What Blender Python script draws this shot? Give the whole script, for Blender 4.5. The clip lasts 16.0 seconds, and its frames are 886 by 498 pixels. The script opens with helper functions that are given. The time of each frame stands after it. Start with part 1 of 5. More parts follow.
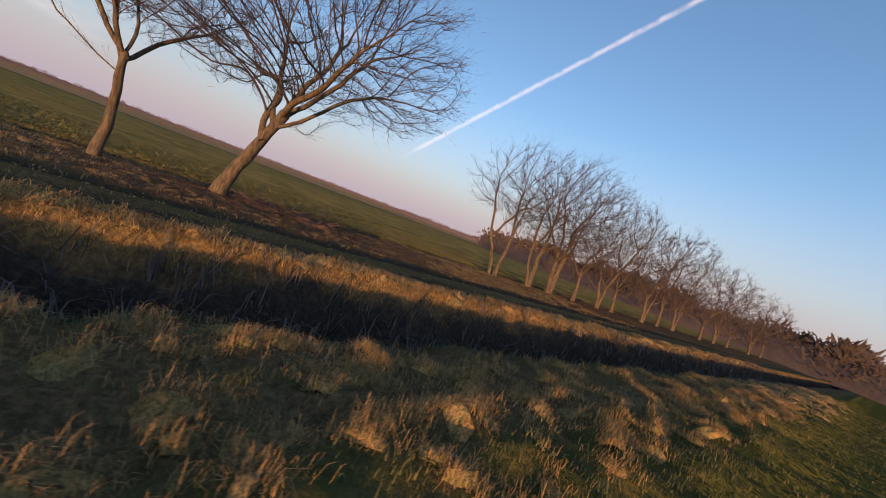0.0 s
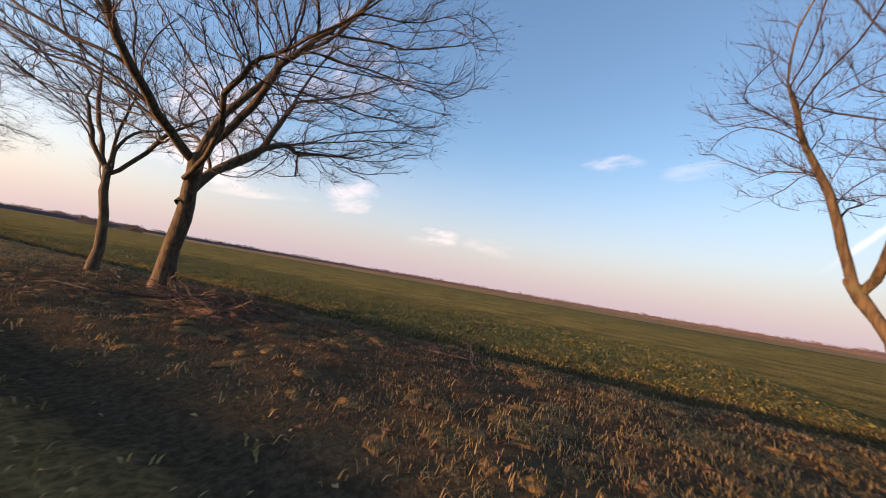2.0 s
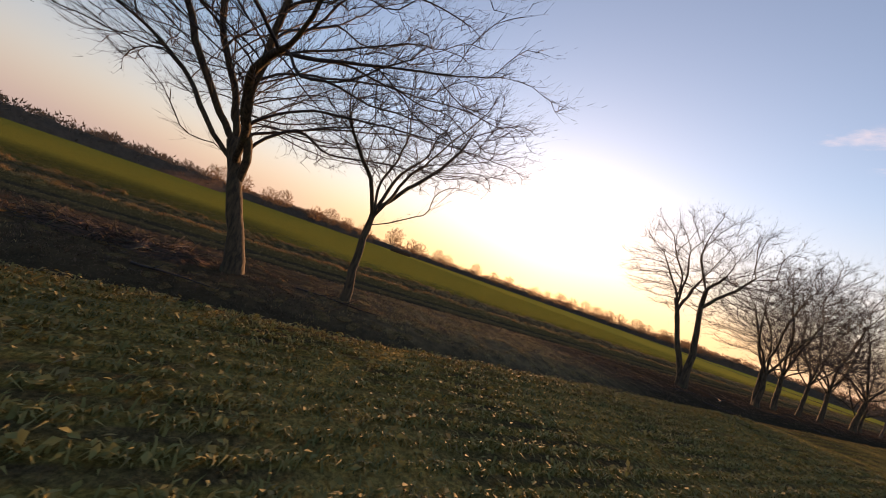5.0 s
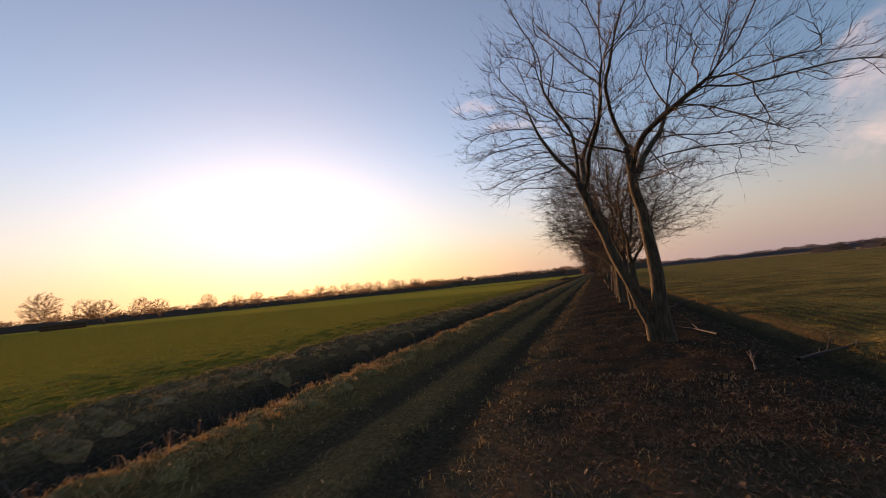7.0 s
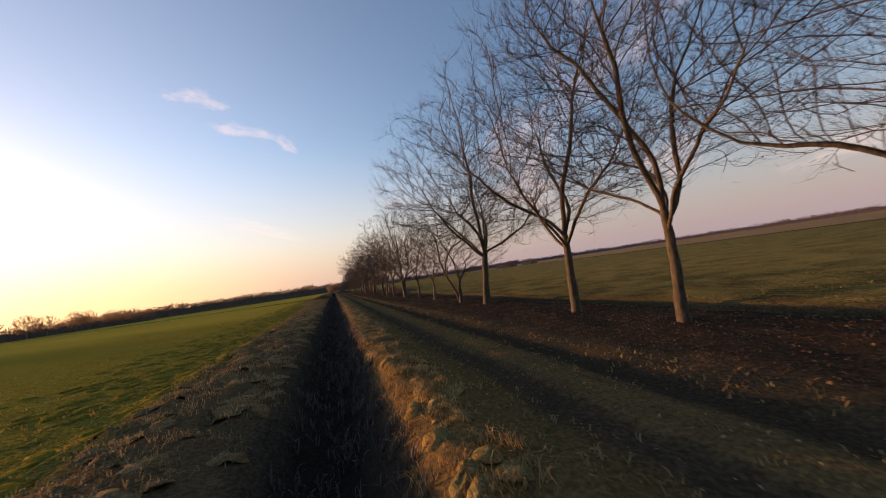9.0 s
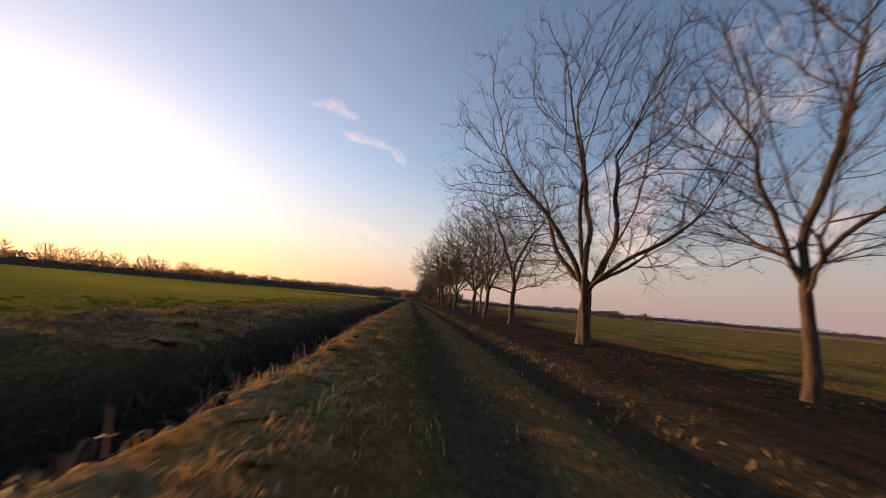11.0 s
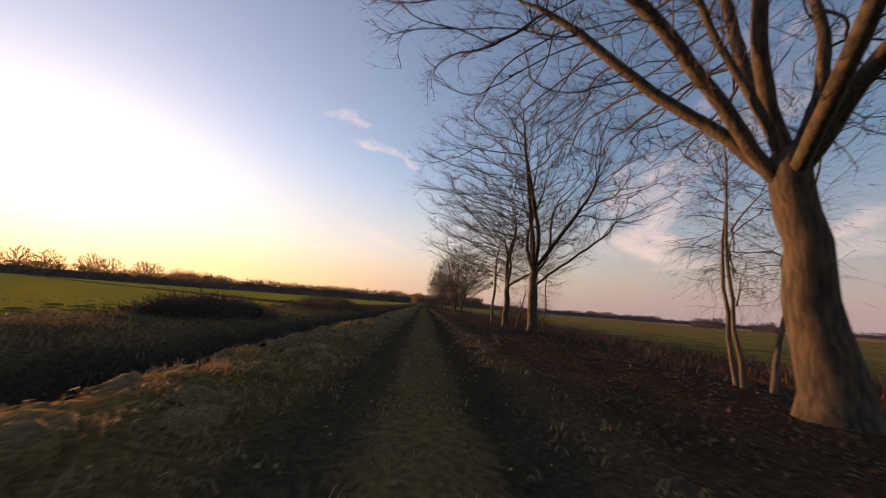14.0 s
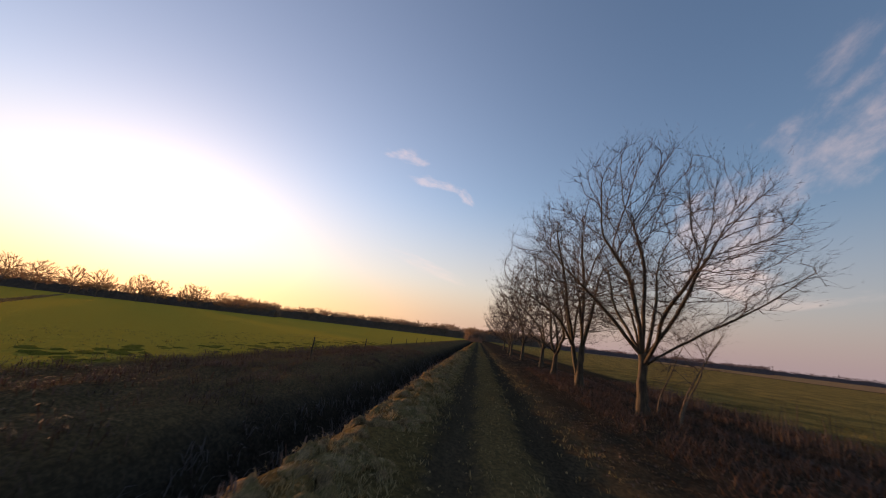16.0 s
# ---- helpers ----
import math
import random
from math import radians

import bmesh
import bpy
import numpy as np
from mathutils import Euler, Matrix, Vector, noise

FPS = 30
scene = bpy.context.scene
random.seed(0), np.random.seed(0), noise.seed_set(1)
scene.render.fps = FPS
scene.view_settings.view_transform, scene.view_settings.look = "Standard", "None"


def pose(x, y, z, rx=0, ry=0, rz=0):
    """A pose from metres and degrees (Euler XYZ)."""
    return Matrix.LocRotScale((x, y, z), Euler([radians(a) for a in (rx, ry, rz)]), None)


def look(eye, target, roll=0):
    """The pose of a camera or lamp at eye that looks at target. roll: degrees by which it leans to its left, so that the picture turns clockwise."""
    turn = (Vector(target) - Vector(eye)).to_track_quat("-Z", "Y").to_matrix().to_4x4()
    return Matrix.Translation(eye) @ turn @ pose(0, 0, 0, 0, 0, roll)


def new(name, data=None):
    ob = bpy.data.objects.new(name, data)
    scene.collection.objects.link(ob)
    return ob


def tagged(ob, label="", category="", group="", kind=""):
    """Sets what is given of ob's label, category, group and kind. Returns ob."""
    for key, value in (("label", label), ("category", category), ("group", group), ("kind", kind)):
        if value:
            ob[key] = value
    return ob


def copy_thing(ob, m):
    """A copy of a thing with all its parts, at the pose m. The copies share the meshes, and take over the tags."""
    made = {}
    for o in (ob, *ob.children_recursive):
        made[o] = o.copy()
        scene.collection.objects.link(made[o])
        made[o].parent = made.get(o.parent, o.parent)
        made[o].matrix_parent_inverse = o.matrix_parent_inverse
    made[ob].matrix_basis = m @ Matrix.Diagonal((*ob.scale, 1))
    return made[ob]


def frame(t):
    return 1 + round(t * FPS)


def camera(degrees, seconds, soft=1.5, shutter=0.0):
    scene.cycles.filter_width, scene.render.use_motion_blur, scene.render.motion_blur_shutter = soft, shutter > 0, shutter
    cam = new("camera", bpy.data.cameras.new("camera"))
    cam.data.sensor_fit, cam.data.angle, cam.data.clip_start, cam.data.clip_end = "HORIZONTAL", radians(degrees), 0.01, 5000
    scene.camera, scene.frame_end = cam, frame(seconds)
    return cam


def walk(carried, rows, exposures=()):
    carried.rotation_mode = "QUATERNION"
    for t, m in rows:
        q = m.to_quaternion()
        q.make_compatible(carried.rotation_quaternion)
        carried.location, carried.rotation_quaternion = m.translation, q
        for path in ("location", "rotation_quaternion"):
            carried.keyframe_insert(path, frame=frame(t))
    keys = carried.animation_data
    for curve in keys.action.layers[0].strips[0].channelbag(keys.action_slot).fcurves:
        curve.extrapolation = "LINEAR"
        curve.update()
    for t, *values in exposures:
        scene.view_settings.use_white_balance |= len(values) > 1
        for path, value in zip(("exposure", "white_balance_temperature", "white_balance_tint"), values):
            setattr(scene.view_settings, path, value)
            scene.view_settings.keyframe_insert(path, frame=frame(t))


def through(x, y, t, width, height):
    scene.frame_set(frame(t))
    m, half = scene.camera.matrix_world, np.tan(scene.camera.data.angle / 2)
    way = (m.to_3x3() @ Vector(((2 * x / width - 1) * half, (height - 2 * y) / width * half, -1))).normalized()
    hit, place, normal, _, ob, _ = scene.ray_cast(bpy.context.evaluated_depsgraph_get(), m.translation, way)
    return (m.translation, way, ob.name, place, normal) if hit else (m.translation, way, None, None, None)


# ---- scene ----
import collections

# ================= camera =================
cam = camera(103.4, 16.0, soft=1.0, shutter=0.07)
# seconds, x, y, z, heading (left of +y), tilt, lean
PATH = [
    (0, -9.44, 15.19, 1.72, -127.6, -3.2, 20.9),
    (0.5, -10.11, 11.44, 1.91, -109.0, -5.2, 19.7),
    (1, -8.89, 7.95, 2.00, -96.6, -6.6, 16.5),
    (1.5, -6.40, 6.21, 1.55, -87.7, -0.8, 11.0),
    (2, -1.07, 4.05, 1.45, -68.6, 5.4, 9.7),
    (2.5, 3.08, 4.00, 1.40, -49.6, 5.7, 12.5),
    (3, 7.44, 5.58, 1.28, -22.7, 6.1, 10.7),
    (3.5, 10.58, 7.49, 1.79, -0.0, 4.2, 12.1),
    (4, 13.51, 9.25, 1.87, 23.1, 1.3, 18.6),
    (4.2, 14.36, 9.94, 1.85, 30.2, 1.7, 21.5),
    (5.2, 16.00, 15.60, 2.15, 66.0, 3.0, 18.0),
    (6.3, 10.33, 21.41, 2.27, 60.1, 3.6, 9.1),
    (6.5, 8.30, 22.89, 2.03, 53.2, 4.7, 6.1),
    (6.6, 7.19, 23.61, 1.93, 47.5, 6.2, 3.4),
    (7, 3.36, 25.84, 2.20, 22.9, 6.2, -5.8),
    (7.3, 0.48, 28.76, 2.18, -0.7, 3.2, -11.2),
    (7.6, -2.05, 31.92, 2.41, -17.0, -0.1, -13.0),
    (8, -3.29, 37.07, 2.35, -20.2, -0.8, -12.6),
    (8.5, -4.39, 42.21, 2.53, -20.9, 1.8, -12.1),
    (9, -4.09, 48.86, 2.29, -18.1, 4.1, -8.5),
    (9.5, -3.19, 54.84, 1.94, -9.6, 4.9, 3.0),
    (10, -2.39, 61.95, 1.55, -4.5, 7.0, 4.5),
    (10.2, -2.31, 65.06, 1.25, -5.2, 8.2, 4.6),
    (12.3, -0.44, 120.91, 1.13, -2.9, 8.7, 5.3),
    (12.5, -0.47, 126.26, 1.21, -3.8, 8.9, 2.9),
    (12.8, -0.37, 132.54, 1.11, -4.3, 9.0, 1.7),
    (13, -0.30, 136.65, 1.02, -4.2, 9.6, 2.2),
    (13.2, -0.38, 140.44, 1.12, -4.6, 9.1, 2.1),
    (13.5, -0.16, 145.13, 1.31, -3.8, 9.0, 2.4),
    (13.6, -0.28, 146.89, 1.34, -3.7, 9.0, 2.9),
    (14, -0.11, 154.01, 1.18, -2.4, 9.1, 4.4),
    (14.4, -0.04, 161.12, 1.39, -1.2, 8.6, 5.6),
    (14.8, -0.03, 168.27, 1.15, -0.3, 8.4, 5.3),
    (15.2, -0.40, 175.10, 1.28, -0.7, 9.0, 5.8),
    (15.5, -0.62, 181.09, 1.20, -1.9, 9.9, 2.4),
    (15.6, -0.67, 183.02, 1.29, -1.6, 10.6, 2.6),
    (16, -0.61, 190.36, 1.94, 7.2, 13.7, 6.7),
]


def flown(t, x, y, z, yaw, pitch, roll):
    a, b = radians(yaw), radians(pitch)
    ahead = Vector((-math.sin(a) * math.cos(b), math.cos(a) * math.cos(b), math.sin(b)))
    return t, look((x, y, z), Vector((x, y, z)) + ahead, roll)


walk(cam, [flown(*row) for row in PATH], exposures=[
    (0.0, 0.95, 7350, 22), (0.5, 1.1, 7850, 23), (1.0, 1.22, 7950, 24), (2.0, 1.28, 8000, 24), (2.5, 1.4, 8000, 23), (4.0, 0.98, 8900, 27), (6.3, 0.54, 9150, 31), (7.0, 0.46, 8900, 30), (8.0, 0.36, 8450, 28),
    (9.5, 0.78, 8800, 28), (10.2, 0.72, 9100, 30), (12.5, 0.48, 9500, 32), (14.0, 0.54, 9300, 32), (15.5, 0.42, 8700, 30), (16.0, 0.42, 8600, 29)])

# ================= sky and sun =================
SUN_AZ, SUN_EL = 47.0, 2.9          # degrees left of +y, degrees over the horizon


def way(az, el):
    a, e = radians(az), radians(el)
    return Vector((-math.sin(a) * math.cos(e), math.cos(a) * math.cos(e), math.sin(e)))


world = bpy.data.worlds.new("evening_sky")
scene.world = world
world.use_nodes = True
wt = world.node_tree
wt.nodes.clear()


class Graph:
    """Short ways to add nodes to a tree."""

    def __init__(self, tree):
        self.tree = tree

    def node(self, kind):
        return self.tree.nodes.new(kind)

    def feed(self, socket, value):
        if hasattr(value, "is_output"):
            self.tree.links.new(value, socket)
        else:
            socket.default_value = value

    def math(self, op, a, b=0.0, c=0.0, clamp=False):
        n = self.node("ShaderNodeMath")
        n.operation, n.use_clamp = op, clamp
        for i, v in enumerate((a, b, c)):
            self.feed(n.inputs[i], v)
        return n.outputs[0]

    def dot(self, a, b):
        n = self.node("ShaderNodeVectorMath")
        n.operation = "DOT_PRODUCT"
        self.feed(n.inputs[0], a)
        self.feed(n.inputs[1], b)
        return n.outputs["Value"]

    def vec(self, x, y, z):
        n = self.node("ShaderNodeCombineXYZ")
        for i, v in enumerate((x, y, z)):
            self.feed(n.inputs[i], v)
        return n.outputs[0]

    def noise(self, at, scale, detail=4.0, rough=0.55, out="Fac"):
        n = self.node("ShaderNodeTexNoise")
        self.feed(n.inputs["Vector"], at)
        n.inputs["Scale"].default_value = scale
        n.inputs["Detail"].default_value = detail
        n.inputs["Roughness"].default_value = rough
        return n.outputs[out]

    def ramp(self, value, lo, hi, to0=0.0, to1=1.0, smooth=True):
        n = self.node("ShaderNodeMapRange")
        n.interpolation_type = "SMOOTHSTEP" if smooth else "LINEAR"
        self.feed(n.inputs[0], value)
        for i, v in enumerate((lo, hi, to0, to1)):
            n.inputs[i + 1].default_value = v
        return n.outputs[0]

    def mix(self, f, a, b, blend="MIX"):
        n = self.node("ShaderNodeMix")
        n.data_type, n.blend_type = "RGBA", blend
        self.feed(n.inputs[0], f)
        self.feed(n.inputs[6], a if hasattr(a, "is_output") else (*a, 1.0))
        self.feed(n.inputs[7], b if hasattr(b, "is_output") else (*b, 1.0))
        return n.outputs[2]


g = Graph(wt)
sky = g.node("ShaderNodeTexSky")
sky.sky_type, sky.sun_disc = "NISHITA", False
sky.sun_elevation, sky.sun_rotation = radians(SUN_EL), radians(-SUN_AZ)
sky.air_density, sky.dust_density, sky.ozone_density, sky.altitude = 1.0, 0.4, 3.0, 20.0
ray = g.node("ShaderNodeTexCoord").outputs["Generated"]


def wisp(az, el, half_u, half_v, tilt, seed, stretch=2.5, fine=16.0, thin=0.45):
    """A torn scrap of cirrus round one place of the sky: its density."""
    c = way(az, el)
    right = Vector((c.y, -c.x, 0)).normalized()
    up = right.cross(c)
    a = radians(tilt)
    right, up = right * math.cos(a) + up * math.sin(a), up * math.cos(a) - right * math.sin(a)
    front = g.math("MAXIMUM", g.dot(ray, tuple(c)), 0.02)
    u = g.math("DIVIDE", g.dot(ray, tuple(right)), front)
    v = g.math("DIVIDE", g.dot(ray, tuple(up)), front)
    wob = g.noise(g.vec(g.math("MULTIPLY", u, fine / stretch * 0.5), g.math("MULTIPLY", v, fine * 0.5), seed + 9.1), 1.0, 3.0)
    v2 = g.math("ADD", v, g.math("MULTIPLY", g.math("SUBTRACT", wob, 0.5), half_v * 2.2))
    du = g.math("DIVIDE", u, half_u)
    dv = g.math("DIVIDE", v2, half_v)
    rad = g.math("ADD", g.math("MULTIPLY", du, du), g.math("MULTIPLY", dv, dv))
    body = g.ramp(rad, 1.0, 0.0)
    n = g.noise(g.vec(g.math("MULTIPLY", u, fine / stretch), g.math("MULTIPLY", v, fine), seed), 1.0, 6.0, 0.62)
    dense = g.ramp(g.math("SUBTRACT", n, g.math("MULTIPLY", g.math("SUBTRACT", 1.0, body), 0.42)), thin, thin + 0.52)
    return g.math("MULTIPLY", dense, g.ramp(body, 0.0, 0.5), clamp=True)


# azimuth, elevation, half sizes, tilt, seed, stretch, fineness, threshold, strength
CIRRUS = [
    (15.2, 27.4, 0.10, 0.030, -4, 1.0, 2.2, 40, 0.27, 0.7),
    (9.6, 24.0, 0.13, 0.030, -6, 2.0, 2.4, 40, 0.27, 0.7),
    (4.4, 22.4, 0.045, 0.022, -42, 2.5, 2.5, 50, 0.24, 0.65),
    (9.5, 10.4, 0.20, 0.024, -15, 3.0, 5.0, 34, 0.32, 0.6),
    (-35.0, 16.2, 0.25, 0.16, 38, 4.0, 1.6, 13, 0.27, 0.85),
    (-46.5, 27.0, 0.26, 0.14, 42, 5.0, 1.6, 12, 0.32, 0.65),
    (-33.5, 10.4, 0.13, 0.06, -25, 6.0, 2.0, 18, 0.22, 0.8),
    (-52.8, 10.9, 0.11, 0.05, 10, 7.0, 2.2, 18, 0.26, 0.65),
    (-40.0, 8.2, 0.18, 0.03, 8, 8.0, 4.0, 20, 0.30, 0.5),
    (-67.0, 6.9, 0.12, 0.035, 4, 9.0, 2.4, 30, 0.34, 0.7),
    (-56.0, 28.5, 0.12, 0.07, 20, 10.0, 2.0, 20, 0.36, 0.6),
    (-93.5, 21.3, 0.12, 0.035, 8, 11.0, 2.5, 24, 0.34, 0.55),
    (-44.0, 34.0, 0.16, 0.08, 40, 12.0, 1.8, 12, 0.40, 0.45),
    (-104.0, 20.0, 0.16, 0.03, 6, 13.0, 4.0, 16, 0.36, 0.5),
    (-12.5, 12.2, 0.10, 0.03, -12, 14.0, 3.0, 24, 0.34, 0.6),
    (-76.0, 7.0, 0.14, 0.035, 4, 15.0, 3.0, 20, 0.36, 0.45),
]
cloud = None
for az, el, hu, hv, tilt, seed, st, fine, thin, much in CIRRUS:
    d = g.math("MULTIPLY", wisp(az, el, hu, hv, tilt, seed, st, fine, thin), much)
    cloud = d if cloud is None else g.math("MAXIMUM", cloud, d)

# a straight vapour trail: a great circle through two places of the sky
t0, t1 = way(-120.0, 12.4), way(-140.0, 31.0)
pole = t0.cross(t1).normalized()
along = pole.cross(t0).normalized()
off = g.math("ABSOLUTE", g.math("ADD", g.dot(ray, tuple(pole)),
             g.math("MULTIPLY", g.math("SUBTRACT", g.noise(ray, 60.0, 3.0), 0.5), 0.006)))
trail = g.ramp(off, 0.0085, 0.0005)
ahead_of = g.math("ARCTAN2", g.dot(ray, tuple(along)), g.dot(ray, tuple(t0)))
trail = g.math("MULTIPLY", trail, g.math("MULTIPLY", g.ramp(ahead_of, -0.12, 0.02), g.ramp(ahead_of, 0.85, 0.65)))
trail = g.math("MULTIPLY", trail, g.ramp(g.noise(ray, 30.0, 4.0), 0.25, 0.6, 0.2, 0.55))
cloud = g.math("MAXIMUM", cloud, trail)

# lit cloud is paler than the sky round it, warmer towards the horizon
sep = g.node("ShaderNodeSeparateXYZ")
g.feed(sep.inputs[0], ray)
to_sun = g.dot(ray, tuple(way(SUN_AZ, SUN_EL)))
facing = g.math("MAXIMUM", to_sun, 0.0)
clear = g.mix(1.0, sky.outputs[0], g.mix(g.ramp(to_sun, -0.95, 0.2), (1.98, 1.92, 1.84), (2.47, 2.5, 2.46)), "MULTIPLY")
# thin haze over the lower sky, a warm band low down, and the glow round the sun
veil = g.mix(g.ramp(to_sun, -0.2, 0.9), (1.78, 1.77, 2.08), (2.85, 2.55, 2.32))
air = g.mix(g.math("MULTIPLY", g.ramp(sep.outputs[2], 0.40, -0.02), 0.8), clear, veil)
warm = g.mix(g.ramp(to_sun, 0.38, 0.88), (1.55, 1.5, 1.9), g.mix(g.ramp(to_sun, 0.72, 0.99), (2.75, 2.15, 1.9), (5.0, 3.5, 1.7)))
air = g.mix(g.math("MULTIPLY", g.ramp(sep.outputs[2], 0.16, -0.03), 0.85), air, warm)
for power, glow in ((2.0, (0.53, 0.44, 0.36)), (7.0, (0.34, 0.29, 0.25)), (26.0, (1.1, 0.95, 0.7))):
    air = g.mix(1.0, air, g.mix(g.math("POWER", facing, power), (0.0, 0.0, 0.0), glow), "ADD")
pale = g.mix(0.7, air, (3.4, 3.1, 3.1))
col = g.mix(cloud, air, g.mix(1.0, pale, (1.35, 1.3, 1.3), "MULTIPLY"))
bg = g.node("ShaderNodeBackground")
wt.links.new(col, bg.inputs[0])
bg.inputs[1].default_value = 0.15
wt.links.new(bg.outputs[0], g.node("ShaderNodeOutputWorld").inputs[0])

sun = new("sun", bpy.data.lights.new("sun", "SUN"))
sun.data.energy, sun.data.angle, sun.data.color = 4.2, radians(0.6), (1.0, 0.60, 0.30)
sun.matrix_world = look(way(SUN_AZ, SUN_EL) * 300, (0, 0, 0))


# ================= materials =================
def material(name):
    m = bpy.data.materials.new(name)
    m.use_nodes = True
    gr = Graph(m.node_tree)
    return m, gr, m.node_tree.nodes["Principled BSDF"]


def spot(gr):
    return gr.node("ShaderNodeNewGeometry").outputs["Position"]


def bump(gr, shader, height, strength, distance):
    n = gr.node("ShaderNodeBump")
    n.inputs["Strength"].default_value, n.inputs["Distance"].default_value = strength, distance
    gr.feed(n.inputs["Height"], height)
    gr.tree.links.new(n.outputs[0], shader.inputs["Normal"])


def bark(name, dark, light, ring=0.0):
    m, gr, s = material(name)
    at = gr.node("ShaderNodeTexCoord").outputs["Object"]
    sep = gr.node("ShaderNodeSeparateXYZ")
    gr.feed(sep.inputs[0], at)
    fis = gr.noise(gr.vec(gr.math("MULTIPLY", sep.outputs[0], 14), gr.math("MULTIPLY", sep.outputs[1], 14), gr.math("MULTIPLY", sep.outputs[2], 2.5)), 1.0, 6, 0.65)
    patch = gr.noise(at, 1.6, 4)
    c = gr.mix(gr.ramp(fis, 0.32, 0.68), dark, light)
    c = gr.mix(gr.ramp(patch, 0.55, 0.75, 0, 0.5), c, (0.10, 0.115, 0.06))
    if ring:
        band = gr.noise(gr.vec(gr.math("MULTIPLY", sep.outputs[0], 3), gr.math("MULTIPLY", sep.outputs[1], 3), gr.math("MULTIPLY", sep.outputs[2], 16)), 1.0, 4, 0.6)
        c = gr.mix(gr.ramp(band, 0.60, 0.70, 0, ring), c, (0.05, 0.042, 0.036))
    gr.feed(s.inputs["Base Color"], c)
    s.inputs["Roughness"].default_value = 0.9
    bump(gr, s, fis, 0.8, 0.03)
    return m


BARK = bark("brown_bark", (0.024, 0.016, 0.010), (0.105, 0.073, 0.043))
PALE = bark("pale_bark", (0.07, 0.05, 0.036), (0.19, 0.138, 0.096), 0.5)
BIRCH = bark("birch_bark", (0.065, 0.044, 0.03), (0.165, 0.118, 0.08), 0.9)


def plain_twig(name, a, b):
    m, gr, s = material(name)
    r = gr.node("ShaderNodeNewGeometry").outputs["Random Per Island"]
    gr.feed(s.inputs["Base Color"], gr.mix(r, a, b))
    s.inputs["Roughness"].default_value = 0.75
    return m


TWIG = plain_twig("twig_bark", (0.019, 0.0115, 0.010), (0.048, 0.029, 0.026))


# bark of the far trees, its colour lightened for haze
HAZEBARK = plain_twig("far_haze_bark", (0.13, 0.09, 0.065), (0.19, 0.13, 0.095))


def blades(name, cols, through=0.35, rough=0.8):
    """Grass or leaf: each blade its own shade, light passing through."""
    m, gr, s = material(name)
    r = gr.node("ShaderNodeNewGeometry").outputs["Random Per Island"]
    ramp = gr.node("ShaderNodeValToRGB")
    at = spot(gr)
    drift = gr.ramp(gr.noise(at, 1.7, 3), 0.3, 0.7)
    gr.feed(ramp.inputs[0], gr.math("ADD", gr.math("MULTIPLY", r, 0.5), gr.math("MULTIPLY", drift, 0.5)))
    el = ramp.color_ramp.elements
    for i, c in enumerate(cols):
        e = el[i] if i < 2 else el.new(1.0)
        e.position, e.color = i / (len(cols) - 1), (*c, 1)
    c = gr.mix(gr.ramp(gr.noise(at, 0.35, 4), 0.35, 0.65, 0, 0.55), ramp.outputs[0], gr.mix(1.0, ramp.outputs[0], (0.62, 0.62, 0.6), "MULTIPLY"))
    gr.feed(s.inputs["Base Color"], c)
    s.inputs["Roughness"].default_value = rough
    t = gr.node("ShaderNodeBsdfTranslucent")
    gr.feed(t.inputs[0], c)
    mx = gr.node("ShaderNodeMixShader")
    mx.inputs[0].default_value = through
    gr.tree.links.new(s.outputs[0], mx.inputs[1])
    gr.tree.links.new(t.outputs[0], mx.inputs[2])
    gr.tree.links.new(mx.outputs[0], m.node_tree.nodes["Material Output"].inputs[0])
    return m


# distance haze and backlight put into the colour: paled and made translucent
FARHAZE = blades("far_haze_twigs", [(0.13, 0.092, 0.07), (0.26, 0.18, 0.125)], 0.55)
# golden glow of backlit crowns put into bright, translucent twigs
CROWNGLOW = blades("far_crown_glow_twigs", [(0.20, 0.125, 0.075), (0.34, 0.215, 0.13)], 0.5)
DARKTWIG = blades("dark_wood_twigs", [(0.045, 0.032, 0.028), (0.085, 0.06, 0.05)], 0.15)
# purple of bare twigs, with the distance haze mixed into it
HAZETWIG = blades("far_purple_haze_twigs", [(0.13, 0.09, 0.09), (0.20, 0.14, 0.14)], 0.4)
STRAW = blades("dry_straw", [(0.22, 0.12, 0.04), (0.42, 0.24, 0.085), (0.52, 0.34, 0.14), (0.32, 0.20, 0.08)])
TUSSOCK = blades("tussock_grass", [(0.22, 0.15, 0.065), (0.38, 0.26, 0.12), (0.28, 0.20, 0.075), (0.47, 0.33, 0.165)], 0.25)
MEADOW = blades("meadow_grass", [(0.125, 0.115, 0.026), (0.175, 0.15, 0.034), (0.22, 0.175, 0.042), (0.24, 0.16, 0.06)], 0.45)
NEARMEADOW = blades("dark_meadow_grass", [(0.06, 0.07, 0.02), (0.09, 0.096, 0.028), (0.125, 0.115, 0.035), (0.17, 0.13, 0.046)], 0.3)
TRACKGRASS = blades("track_grass", [(0.165, 0.118, 0.04), (0.23, 0.165, 0.057), (0.32, 0.215, 0.094), (0.175, 0.11, 0.05)], 0.25)
CROP = blades("crop_leaves", [(0.10, 0.105, 0.026), (0.18, 0.16, 0.04), (0.24, 0.20, 0.06), (0.22, 0.15, 0.06)], 0.16)
REED = blades("dark_ditch_herbs", [(0.05, 0.038, 0.034), (0.09, 0.068, 0.06), (0.14, 0.105, 0.092), (0.07, 0.056, 0.043)], 0.25)
